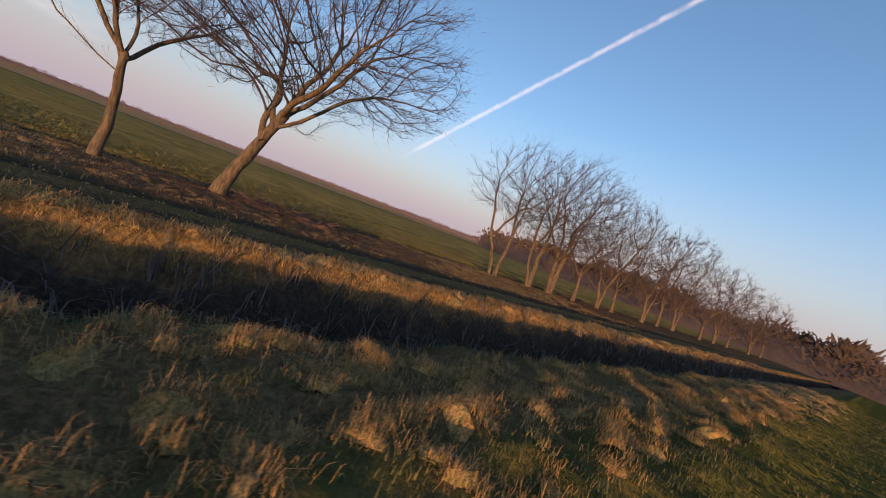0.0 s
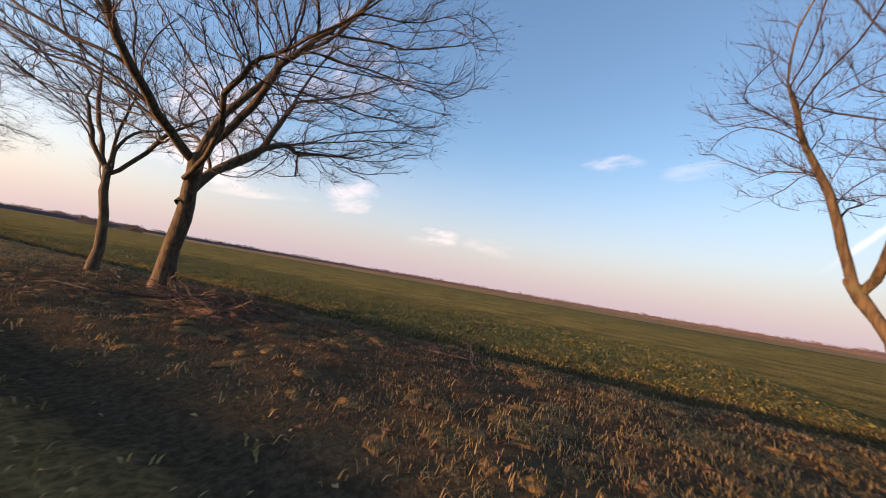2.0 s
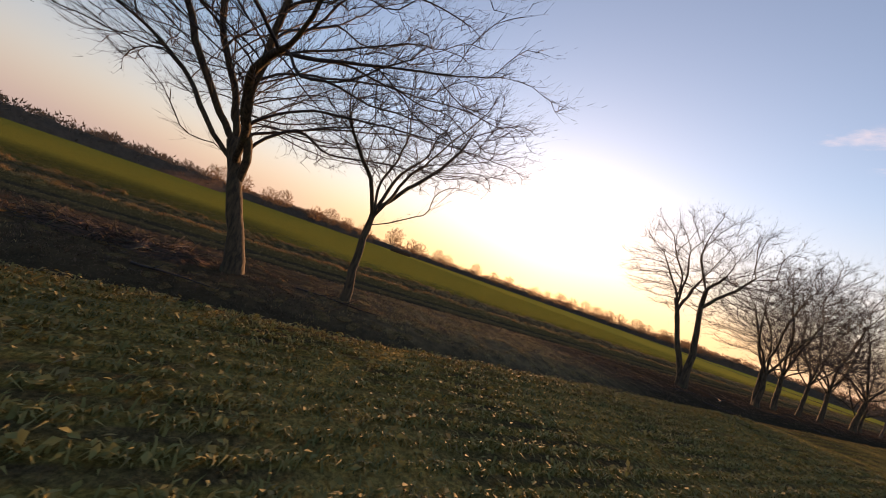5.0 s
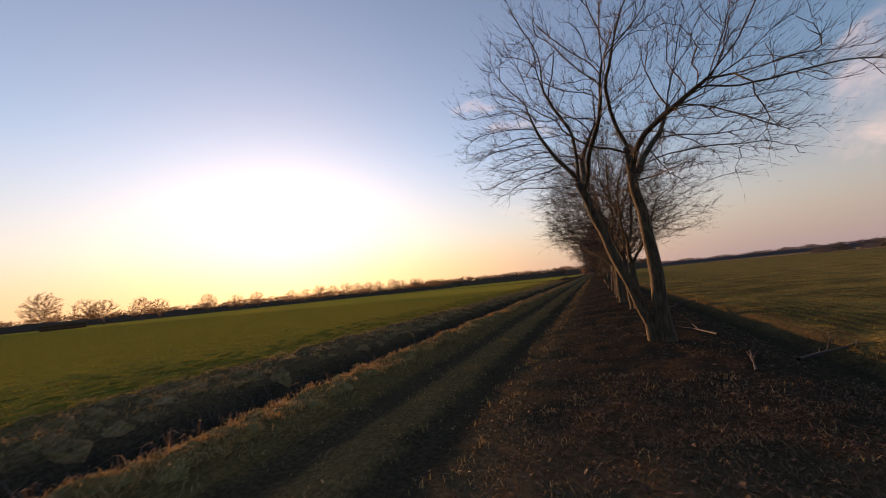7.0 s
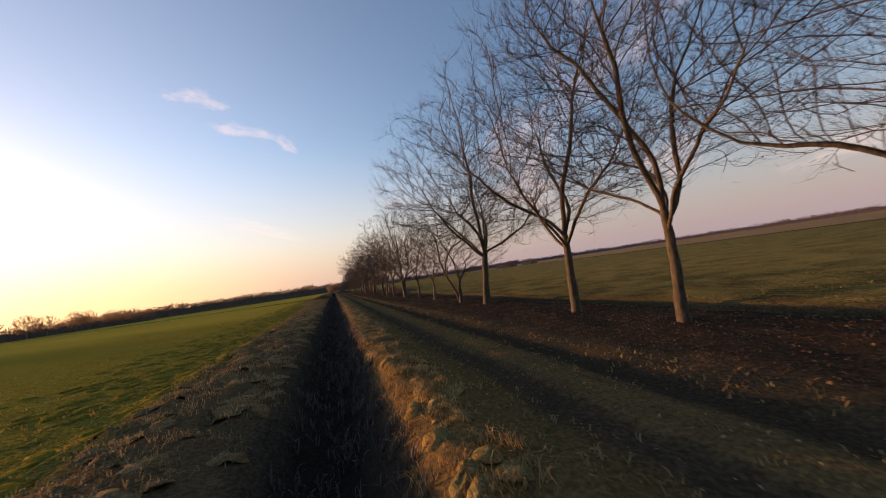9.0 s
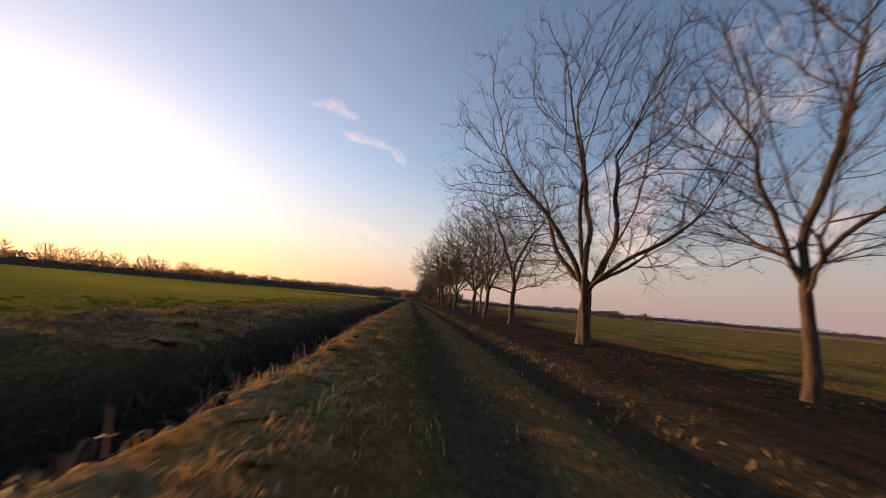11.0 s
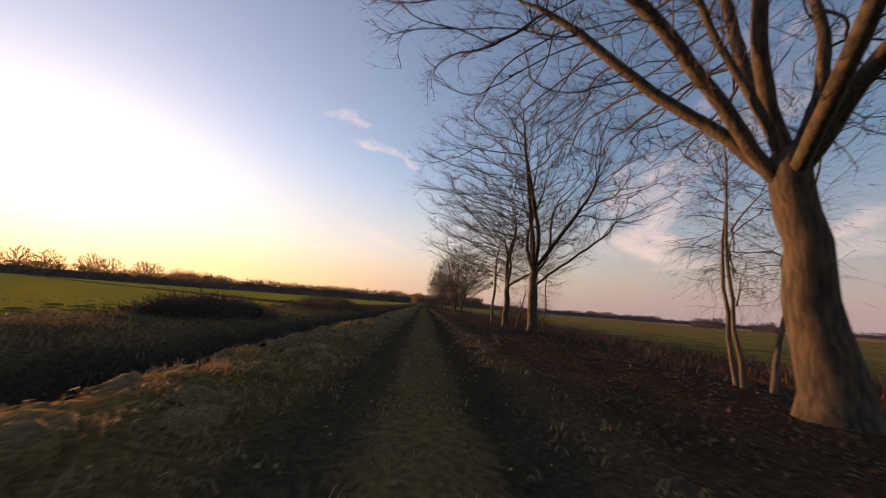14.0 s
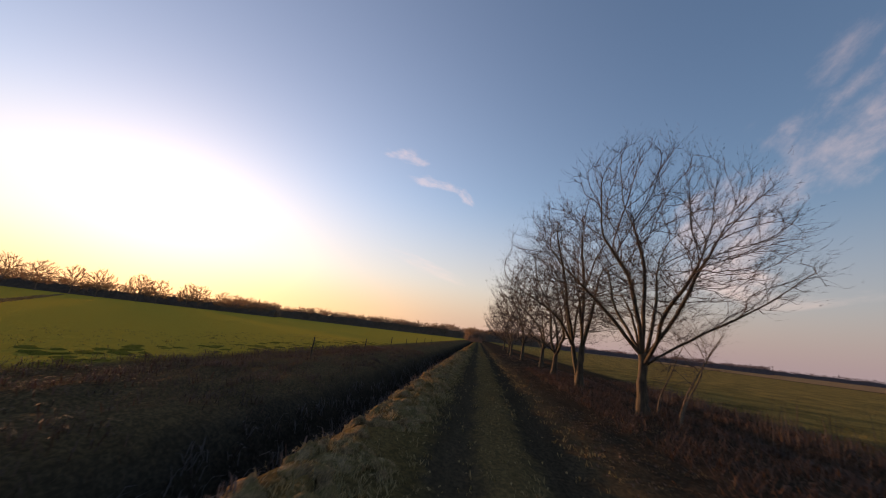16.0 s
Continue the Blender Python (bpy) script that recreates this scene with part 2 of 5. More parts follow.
RUST = blades("rusty_leaves", [(0.06, 0.03, 0.02), (0.10, 0.05, 0.03), (0.135, 0.07, 0.042), (0.075, 0.036, 0.023)], 0.2)
# orange-lit and green-shaded tones of the clumps put into one mix
BANK = blades("bank_tussock", [(0.115, 0.105, 0.038), (0.25, 0.165, 0.062), (0.45, 0.26, 0.105), (0.19, 0.145, 0.056)], 0.25)
LITTER = blades("dead_leaves", [(0.065, 0.035, 0.021), (0.10, 0.053, 0.03), (0.15, 0.088, 0.05), (0.09, 0.046, 0.027)], 0.15)


def matted(name, cols):
    """Thatch of last year's grass: each hump its own shade, streaked downhill."""
    m, gr, s = material(name)
    r = gr.node("ShaderNodeNewGeometry").outputs["Random Per Island"]
    at = spot(gr)
    ramp = gr.node("ShaderNodeValToRGB")
    gr.feed(ramp.inputs[0], gr.math("ADD", gr.math("MULTIPLY", r, 0.15), gr.math("MULTIPLY", gr.ramp(gr.noise(at, 2.6, 4), 0.3, 0.7), 0.85)))
    el = ramp.color_ramp.elements
    for i, c in enumerate(cols):
        e = el[i] if i < 2 else el.new(1.0)
        e.position, e.color = i / (len(cols) - 1), (*c, 1)
    streak = gr.noise(at, 42.0, 3, 0.7)
    clot = gr.noise(at, 9.0, 4, 0.6)
    c = gr.mix(gr.ramp(streak, 0.3, 0.7), gr.mix(1.0, ramp.outputs[0], (0.5, 0.5, 0.5), "MULTIPLY"), gr.mix(1.0, ramp.outputs[0], (1.3, 1.25, 1.15), "MULTIPLY"))
    gr.feed(s.inputs["Base Color"], gr.mix(gr.ramp(clot, 0.4, 0.65, 0, 0.4), c, gr.mix(1.0, c, (0.55, 0.55, 0.55), "MULTIPLY")))
    s.inputs["Roughness"].default_value = 0.95
    s.inputs["Specular IOR Level"].default_value = 0.0
    bump(gr, s, gr.math("ADD", streak, gr.math("MULTIPLY", clot, 0.5)), 0.7, 0.035)
    return m


THATCH = matted("grey_thatch", [(0.15, 0.10, 0.055), (0.29, 0.19, 0.105), (0.20, 0.145, 0.065), (0.40, 0.28, 0.165)])
ORANGE = matted("orange_thatch", [(0.18, 0.12, 0.05), (0.34, 0.20, 0.08), (0.20, 0.17, 0.075), (0.38, 0.26, 0.12)])
GREENS = matted("meadow_humps", [(0.15, 0.13, 0.025), (0.22, 0.18, 0.032), (0.17, 0.155, 0.028), (0.28, 0.215, 0.05)])
CLODS = matted("brown_clods", [(0.125, 0.082, 0.046), (0.19, 0.125, 0.068), (0.15, 0.106, 0.053), (0.23, 0.15, 0.085)])


def ground_material():
    m, gr, s = material("meadow_ground")
    at = spot(gr)
    sep = gr.node("ShaderNodeSeparateXYZ")
    gr.feed(sep.inputs[0], at)
    x, y = sep.outputs[0], sep.outputs[1]
    big = gr.noise(at, 0.35, 4)
    mid = gr.noise(at, 2.2, 5, 0.6)
    fine = gr.noise(at, 14.0, 5, 0.7)
    streak = gr.noise(gr.vec(gr.math("MULTIPLY", x, 5.0), gr.math("MULTIPLY", y, 0.6), 0.0), 1.0, 4, 0.6)
    wob = gr.math("ADD", gr.math("MULTIPLY", gr.math("SUBTRACT", mid, 0.5), 0.7), gr.math("MULTIPLY", gr.math("SUBTRACT", big, 0.5), 0.7))
    bend = gr.math("MULTIPLY", gr.ramp(y, 165.0, 188.0), 0.35)
    bend = gr.math("MULTIPLY", bend, gr.ramp(x, -1.6, -2.6))
    wide = gr.math("MULTIPLY", gr.math("MULTIPLY", gr.ramp(y, 112.0, 150.0), gr.ramp(x, -6.2, -9.0)), 3.0)
    xx = gr.math("ADD", gr.math("SUBTRACT", gr.math("ADD", x, wob), bend), wide)
    rough = gr.math("MULTIPLY", gr.math("MULTIPLY", gr.ramp(y, 105.0, 130.0), gr.ramp(x, 6.8, 9.0)), 2.6)
    xx = gr.math("SUBTRACT", xx, rough)
    lo, hi = -16.0, 24.0
    ramp = gr.node("ShaderNodeValToRGB")
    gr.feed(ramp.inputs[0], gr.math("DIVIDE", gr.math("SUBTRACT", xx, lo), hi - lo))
    # verge stops 1.6 to 7.0 carry the tree row's shade in their colour
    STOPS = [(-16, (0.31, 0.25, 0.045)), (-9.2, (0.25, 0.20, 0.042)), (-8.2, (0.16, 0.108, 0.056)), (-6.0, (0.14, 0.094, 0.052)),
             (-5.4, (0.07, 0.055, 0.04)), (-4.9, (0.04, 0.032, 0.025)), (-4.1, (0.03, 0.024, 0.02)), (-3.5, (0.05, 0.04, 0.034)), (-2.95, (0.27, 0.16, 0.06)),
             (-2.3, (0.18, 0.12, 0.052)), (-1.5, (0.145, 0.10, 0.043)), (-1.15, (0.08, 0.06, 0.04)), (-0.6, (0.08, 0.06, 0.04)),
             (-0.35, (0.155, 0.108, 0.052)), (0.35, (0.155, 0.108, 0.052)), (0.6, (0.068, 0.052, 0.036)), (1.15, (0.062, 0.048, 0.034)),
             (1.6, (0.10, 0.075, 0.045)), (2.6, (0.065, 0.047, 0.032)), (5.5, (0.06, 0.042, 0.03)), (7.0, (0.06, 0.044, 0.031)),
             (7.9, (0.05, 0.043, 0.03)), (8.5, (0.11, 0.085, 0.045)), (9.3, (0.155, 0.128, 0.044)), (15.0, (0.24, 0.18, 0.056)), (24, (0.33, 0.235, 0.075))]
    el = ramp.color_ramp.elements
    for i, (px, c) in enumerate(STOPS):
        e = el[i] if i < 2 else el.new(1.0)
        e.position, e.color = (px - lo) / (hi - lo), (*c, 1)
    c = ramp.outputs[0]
    # bare soil between the crop rows, straw in the grass
    right = gr.ramp(gr.math("SUBTRACT", x, rough), 8.4, 9.2)
    rows = gr.math("COSINE", gr.math("MULTIPLY", gr.math("ADD", x, gr.math("SUBTRACT", gr.math("MULTIPLY", mid, 0.10), 9.03)), 2 * math.pi / 0.45))
    soil = gr.math("MULTIPLY", right, gr.math("MULTIPLY", gr.ramp(rows, -0.4, 0.7), gr.ramp(mid, 0.35, 0.6, 0.5, 0.95)))
    c = gr.mix(soil, c, (0.105, 0.076, 0.045))
    far_right = gr.math("MULTIPLY", right, gr.ramp(big, 0.38, 0.62, 0.0, 0.6))
    c = gr.mix(far_right, c, (0.48, 0.32, 0.10))
    heath = gr.math("MULTIPLY", gr.ramp(gr.math("ADD", x, gr.math("MULTIPLY", big, 6.0)), 116.0, 122.0), gr.ramp(x, 1100.0, 700.0))
    c = gr.mix(heath, c, (0.45, 0.27, 0.14))
    drain = gr.math("MULTIPLY", gr.ramp(x, 108.0, 111.0), gr.ramp(x, 120.0, 117.0))
    c = gr.mix(drain, c, (0.07, 0.05, 0.035))
    c = gr.mix(gr.ramp(streak, 0.3, 0.7, 0.0, 0.35), c, gr.mix(1.0, c, (0.5, 0.5, 0.5), "MULTIPLY"))
    c = gr.mix(gr.ramp(fine, 0.35, 0.7), gr.mix(1.0, c, (0.6, 0.6, 0.6), "MULTIPLY"), gr.mix(1.0, c, (1.35, 1.3, 1.2), "MULTIPLY"))
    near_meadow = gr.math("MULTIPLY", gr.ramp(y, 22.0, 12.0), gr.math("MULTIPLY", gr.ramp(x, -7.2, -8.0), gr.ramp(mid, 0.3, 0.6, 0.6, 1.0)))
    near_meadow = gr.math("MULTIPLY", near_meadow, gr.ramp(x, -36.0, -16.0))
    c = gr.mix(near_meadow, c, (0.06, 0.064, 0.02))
    # sunlit stretch painted lighter into the verge, ending where tree shade starts
    lit_verge = gr.math("MULTIPLY", gr.math("MULTIPLY", gr.ramp(y, 32.0, 26.0), gr.ramp(x, 1.0, 2.2)), gr.math("MULTIPLY", gr.ramp(x, 8.2, 7.0), gr.ramp(mid, 0.3, 0.7, 0.3, 1.0)))
    c = gr.mix(lit_verge, c, gr.mix(gr.ramp(y, 14.0, 22.0), (0.105, 0.07, 0.04), (0.21, 0.145, 0.08)))
    # golden glare of the low sun put into the further meadow's colour
    beyond = gr.math("MULTIPLY", gr.ramp(y, 90.0, 130.0), gr.ramp(gr.math("ADD", x, wob), -11.0, -12.4))
    c = gr.mix(gr.math("MULTIPLY", beyond, 0.7), c, (0.50, 0.35, 0.055))
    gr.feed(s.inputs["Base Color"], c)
    s.inputs["Roughness"].default_value = 0.95
    s.inputs["Specular IOR Level"].default_value = 0.0
    # short standing leaves turn every way, so the fields take the low light on their sides
    turn = gr.node("ShaderNodeVectorMath")
    turn.operation = "SUBTRACT"
    gr.feed(turn.inputs[0], gr.noise(at, 11.0, 3, 0.6, "Color"))
    turn.inputs[1].default_value = (0.5, 0.5, 0.5)
    much = gr.node("ShaderNodeVectorMath")
    much.operation = "SCALE"
    gr.feed(much.inputs[0], turn.outputs[0])
    gr.feed(much.inputs["Scale"], gr.math("ADD", gr.math("MAXIMUM", gr.ramp(x, -8.0, -9.5), right), 0.12))
    lean = gr.node("ShaderNodeVectorMath")
    lean.operation = "MULTIPLY_ADD"
    gr.feed(lean.inputs[0], much.outputs[0])
    lean.inputs[1].default_value = (5.5, 5.5, 0.0)
    gr.feed(lean.inputs[2], gr.node("ShaderNodeNewGeometry").outputs["Normal"])
    flat = gr.node("ShaderNodeVectorMath")
    flat.operation = "NORMALIZE"
    gr.feed(flat.inputs[0], lean.outputs[0])
    bump(gr, s, gr.math("ADD", gr.math("MULTIPLY", mid, 0.6), gr.math("MULTIPLY", fine, 0.4)), 0.9, 0.12)
    gr.tree.links.new(flat.outputs[0], gr.tree.nodes["Bump"].inputs["Normal"])
    return m


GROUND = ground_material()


# ================= mesh helpers =================
def mesh_of(name, verts, faces, mat, smooth=False):
    """A mesh from arrays of places and of faces that have equal numbers of corners."""
    me = bpy.data.meshes.new(name)
    verts, faces = np.asarray(verts, np.float32), np.asarray(faces, np.int32)
    me.vertices.add(len(verts))
    me.vertices.foreach_set("co", verts.ravel())
    k = faces.shape[1]
    me.loops.add(faces.size)
    me.loops.foreach_set("vertex_index", faces.ravel())
    me.polygons.add(len(faces))
    me.polygons.foreach_set("loop_start", np.arange(0, faces.size, k, dtype=np.int32))
    if smooth:
        me.polygons.foreach_set("use_smooth", np.ones(len(faces), bool))
    me.update(calc_edges=True)
    me.materials.append(mat)
    return me


def part(name, me, parent, label=""):
    ob = new(name, me)
    ob.parent = parent
    return tagged(ob, label)


def stuff(name, verts, faces, mat, label, category):
    return tagged(new(name, mesh_of(name, verts, faces, mat)), label, category, kind="stuff")


def noise2(x, y, seed=0, octaves=4):
    """Smooth value noise on arrays, about -1 to 1."""
    out, amp, f = np.zeros(np.broadcast(x, y).shape), 1.0, 1.0
    table = np.random.default_rng(seed).uniform(-1, 1, (256, 256))
    for _ in range(octaves):
        a, b = x * f + 31.7 * f, y * f + 17.3 * f
        i, j = np.floor(a).astype(int), np.floor(b).astype(int)
        u, v = a - i, b - j
        u, v = u * u * (3 - 2 * u), v * v * (3 - 2 * v)
        t = lambda p, q: table[p % 256, q % 256]
        out = out + amp * ((t(i, j) * (1 - u) + t(i + 1, j) * u) * (1 - v) + (t(i, j + 1) * (1 - u) + t(i + 1, j + 1) * u) * v)
        amp, f = amp * 0.5, f * 2.03
    return out * 0.55


# ================= ground =================
# cross-section over the way: field, ditch, grassy lip, wheel ruts, verge, furrow, field
PROFILE = [(-4000, 0.05), (-14, 0.05), (-9.2, 0.05), (-8.3, 0.10), (-7.2, 0.06), (-6.2, -0.02), (-5.6, -0.14), (-5.2, -0.5), (-4.8, -1.0), (-4.2, -1.1),
           (-3.8, -0.75), (-3.4, -0.10), (-3.1, 0.11), (-2.6, 0.12), (-1.7, 0.03), (-1.25, 0.0), (-1.05, -0.05), (-0.65, -0.06), (-0.4, 0.0),
           (0.0, 0.03), (0.4, 0.0), (0.65, -0.07), (1.05, -0.08), (1.3, -0.01), (2.0, 0.03), (4.0, 0.05), (6.0, 0.04), (7.0, -0.05), (7.7, -0.28),
           (8.0, -0.30), (8.5, -0.02), (9.2, 0.02), (4000, 0.02)]
PX, PZ = np.array(PROFILE).T


def edge(y):
    """How far the ditch bends towards the track."""
    return np.interp(y, [-50, 30, 50, 60, 140, 165, 188, 300], [0.0, 0.0, -0.15, 0.0, 0.08, 0.0, 0.35, 0.35])


def height(x, y):
    x, y = np.asarray(x, float), np.asarray(y, float)
    sway = 0.22 * noise2(x * 0 + 3.0, y * 0.18, 5, 3)
    near = np.exp(-np.abs(x) / 40.0)
    z = np.interp(x + sway * (np.abs(x) < 9) - edge(y) * np.interp(x, [-9, -6, -2.6, -1.6], [0, 1, 1, 0]), PX, PZ)
    rough = np.interp(x, [-30, -9.5, -8.5, -5, -3.6, -2.6, -1.4, 1.4, 2.0, 7.5, 8.6, 30], [0.04, 0.07, 0.22, 0.14, 0.10, 0.17, 0.025, 0.025, 0.07, 0.07, 0.05, 0.02])
    lump = np.interp(x, [-9.6, -8.6, -5.6, -5.2, -3.4, -3.0, -2.0, -1.5], [0, 1, 1, 0, 0, 0.6, 0.5, 0])
    return z + near * rough * noise2(x * 1.7, y * 1.5, 11, 4) + 0.15 * lump * (1 - 2 * np.abs(noise2(x * 1.9, y * 1.9, 12, 2)))


def build_ground():
    xs = np.concatenate([[-4000, -2500, -1500, -900, -500, -300, -180, -110, -70, -48, -34], np.arange(-26, -12, 0.7), np.arange(-12, 10, 0.2),
                         np.arange(10, 22, 0.5), [24, 28, 34, 44, 60, 90, 140, 220, 350, 560, 900, 1500, 2500, 4000]])
    ys = np.concatenate([[-4000, -2500, -1500, -900, -500, -300, -180, -120, -80, -60, -48, -38], np.arange(-30, -6, 0.4), np.arange(-6, 50, 0.26), np.arange(50, 256, 0.6), np.arange(262, 320, 1.5),
                         [330, 350, 380, 430, 520, 700, 1000, 1600, 2600, 4000]])
    X, Y = np.meshgrid(xs, ys)
    Z = height(X, Y)
    nx, ny = len(xs), len(ys)
    i = (np.arange(ny - 1)[:, None] * nx + np.arange(nx - 1)).ravel()
    F = np.stack([i, i + 1, i + nx + 1, i + nx], 1)
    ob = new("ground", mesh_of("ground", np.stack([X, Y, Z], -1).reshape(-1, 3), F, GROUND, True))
    tagged(ob, "flat farmland with a rutted grass track, a ditch and fields", "ground", kind="structure")


build_ground()


# ================= trees =================
def unit(v):
    return v / np.maximum(np.linalg.norm(v, axis=-1, keepdims=True), 1e-9)


def grow(r, start, ahead, length, n, wobble, rise):
    """Crooked lines from their starts: (count, n + 1, 3) places."""
    pts, d = [start], unit(ahead)
    for k in range(n):
        d = unit(d + r.normal(0, wobble, d.shape) + np.array([0, 0, 1.0]) * rise)
        pts.append(pts[-1] + d * (length / n)[:, None])
    return np.stack(pts, 1)


def tubes(P, R, sides):
    """Tapered tubes round lines P (count, m, 3) with radii R (count, m)."""
    n, m, _ = P.shape
    T = unit(np.gradient(P, axis=1))
    ref = np.where(np.abs(T[:, :1, 2:]) > 0.9, np.array([1.0, 0, 0]), np.array([0, 0, 1.0]))
    A = unit(np.cross(T, np.broadcast_to(ref, T.shape)))
    B = np.cross(T, A)
    ang = np.arange(sides) * 2 * np.pi / sides
    V = P[:, :, None] + R[:, :, None, None] * (A[:, :, None] * np.cos(ang)[:, None] + B[:, :, None] * np.sin(ang)[:, None])
    base = (np.arange(n) * m * sides)[:, None, None] + (np.arange(m - 1) * sides)[None, :, None]
    s, s2 = np.arange(sides), (np.arange(sides) + 1) % sides
    F = np.stack([base + s, base + s2, base + sides + s2, base + sides + s], -1).reshape(-1, 4)
    return V.reshape(-1, 3), F


def spikes(P, R, sides=3):
    """Cheap twigs that end in a point: triangles only."""
    n, m, _ = P.shape
    T = unit(np.gradient(P, axis=1))[:, :-1]
    A = unit(np.cross(T, np.broadcast_to(np.array([0.31, 0.17, 0.93]), T.shape)))
    B = np.cross(T, A)
    ang = np.arange(sides) * 2 * np.pi / sides
    V = P[:, :-1, None] + R[:, :-1, None, None] * (A[:, :, None] * np.cos(ang)[:, None] + B[:, :, None] * np.sin(ang)[:, None])
    V = np.concatenate([V.reshape(n, -1, 3), P[:, -1:]], 1)
    per = (m - 1) * sides + 1
    base = (np.arange(n) * per)[:, None, None]
    s, s2 = np.arange(sides), (np.arange(sides) + 1) % sides
    F = []
    for k in range(m - 2):
        a = base + k * sides
        F += [np.stack([a + s, a + s2, a + sides + s2], -1).reshape(-1, 3), np.stack([a + s, a + sides + s2, a + sides + s], -1).reshape(-1, 3)]
    a = base + (m - 2) * sides
    F.append(np.stack([a + s, a + s2, np.broadcast_to(base + per - 1, (n, 1, sides))], -1).reshape(-1, 3))
    return V.reshape(-1, 3), np.concatenate(F)


def slivers(r, P, R):
    """The finest twig ends, one thin triangle each."""
    w = unit(np.cross(P[:, 1] - P[:, 0], r.normal(0, 1, (len(P), 3)))) * R[:, None]
    return np.stack([P[:, 0] - w, P[:, 0] + w, P[:, 1]], 1).reshape(-1, 3), np.arange(len(P) * 3).reshape(-1, 3)


def in_triangles(piece):
    v, f = piece
    return v, np.concatenate([f[:, [0, 1, 2]], f[:, [0, 2, 3]]])


def joined(pieces):
    V, F, k = [], [], 0
    for v, f in pieces:
        V.append(v)
        F.append(f + k)
        k += len(v)
    return np.concatenate(V), np.concatenate(F)


def fork_off(r, P, R, per, lo, hi, angle, ratio, keep_up=0.0):
    """Side shoots of lines P: starts, directions, lengths, radii."""
    n, m, _ = P.shape
    u = (np.linspace(lo, hi, per)[None] + r.uniform(-0.5, 0.5, (n, per)) * (hi - lo) / per).clip(0.02, 0.999)
    f = u * (m - 1)
    i = np.minimum(f.astype(int), m - 2)
    w = (f - i)[..., None]
    idx = np.arange(n)[:, None]
    at = P[idx, i] * (1 - w) + P[idx, i + 1] * w
    T = unit(P[idx, i + 1] - P[idx, i])
    side = unit(np.cross(T, r.normal(0, 1, T.shape)))
    side = unit(side + np.array([0, 0, 1.0]) * keep_up)
    a = np.radians(r.normal(angle, 9, u.shape))[..., None]
    d = T * np.cos(a) + side * np.sin(a)
    L = np.linalg.norm(np.diff(P, axis=1), axis=2).sum(1)[:, None] * ratio * (1.12 - 0.5 * u) * r.uniform(0.6, 1.25, u.shape)
    rr = (R[idx, i] * (1 - w[..., 0]) + R[idx, i + 1] * w[..., 0]) * r.uniform(0.45, 0.7, u.shape)
    return at.reshape(-1, 3), d.reshape(-1, 3), L.ravel(), rr.ravel()


def taper(r0, n, end):
    return r0[:, None] * np.linspace(1, end, n + 1)[None] ** 1.0


def colonise(r, nodes, parent, goals, heart, step, kill, reach, noise=0.12, turns=70):
    """Branches that grow towards goals and divide among them: all nodes and their parents."""
    nodes, parent = np.asarray(nodes, float), np.asarray(parent, int)
    kids = np.zeros(len(nodes), int)
    aim = unit(nodes - nodes[parent])
    D = np.linalg.norm(goals[:, None] - nodes[None], axis=2)
    who, far = D.argmin(1), D.min(1)
    for _ in range(turns):
        live = far > kill
        goals, who, far = goals[live], who[live], far[live]
        pick = far < reach
        if not pick.any():
            break
        pull = np.zeros_like(nodes)
        np.add.at(pull, who[pick], unit(goals[pick] - nodes[who[pick]]))
        idx = np.unique(who[pick])
        idx = idx[kids[idx] < 3]
        if not len(idx):
            break
        d = unit(unit(pull[idx]) + 0.75 * aim[idx] + 0.45 * unit(nodes[idx] - heart) + r.normal(0, noise, (len(idx), 3)))
        fresh = nodes[idx] + d * step
        kids[idx] += 1
        first = len(nodes)
        nodes, parent = np.concatenate([nodes, fresh]), np.concatenate([parent, idx])
        aim, kids = np.concatenate([aim, d]), np.concatenate([kids, np.zeros(len(idx), int)])
        D = np.linalg.norm(goals[:, None] - fresh[None], axis=2)
        q, m = D.argmin(1), D.min(1)
        better = m < far
        who, far = np.where(better, first + q, who), np.minimum(far, m)
    return nodes, parent


def chains(nodes, parent, rad, first):
    """The tree cut into unbroken runs: lists of node numbers, each from its fork to its tip."""
    best = np.full(len(nodes), -1)
    for i in range(len(nodes) - 1, first - 1, -1):
        p = parent[i]
        if best[p] < 0 or rad[i] > rad[best[p]]:
            best[p] = i
    out = []
    for i in range(first, len(nodes)):
        p = parent[i]
        if best[p] != i or p < first:
            run = [p, i]
            while best[run[-1]] >= 0:
                run.append(best[run[-1]])
            out.append(run)
    return out


def crown_goals(r, count, base, tall, spread, slope, shift, seed, shell=0.36):
    """Places through a lumpy dome, denser towards its skin."""
    mid = base + 0.36 * (tall - base)
    d = unit(r.normal(0, 1, (count * 3, 3)))
    q = r.uniform(0, 1, (count * 3, 1)) ** shell
    lump = 1 + 0.20 * noise2(d[:, :1] * 2.2 + 7, d[:, 1:2] * 2.2 + d[:, 2:] * 2.2, seed, 2)
    v = d * q * lump * np.where(d[:, 2:] > 0, np.array([spread, spread, tall - mid]), np.array([spread, spread, mid - base]))
    v[:, 2] += mid
    v[:, :2] += np.asarray(shift) * spread * ((v[:, 2:] - base) / (tall - base)).clip(0.2, 1)
    keep = v[:, 2] > base + slope * np.hypot(v[:, 0], v[:, 1])
    return v[keep][:count]


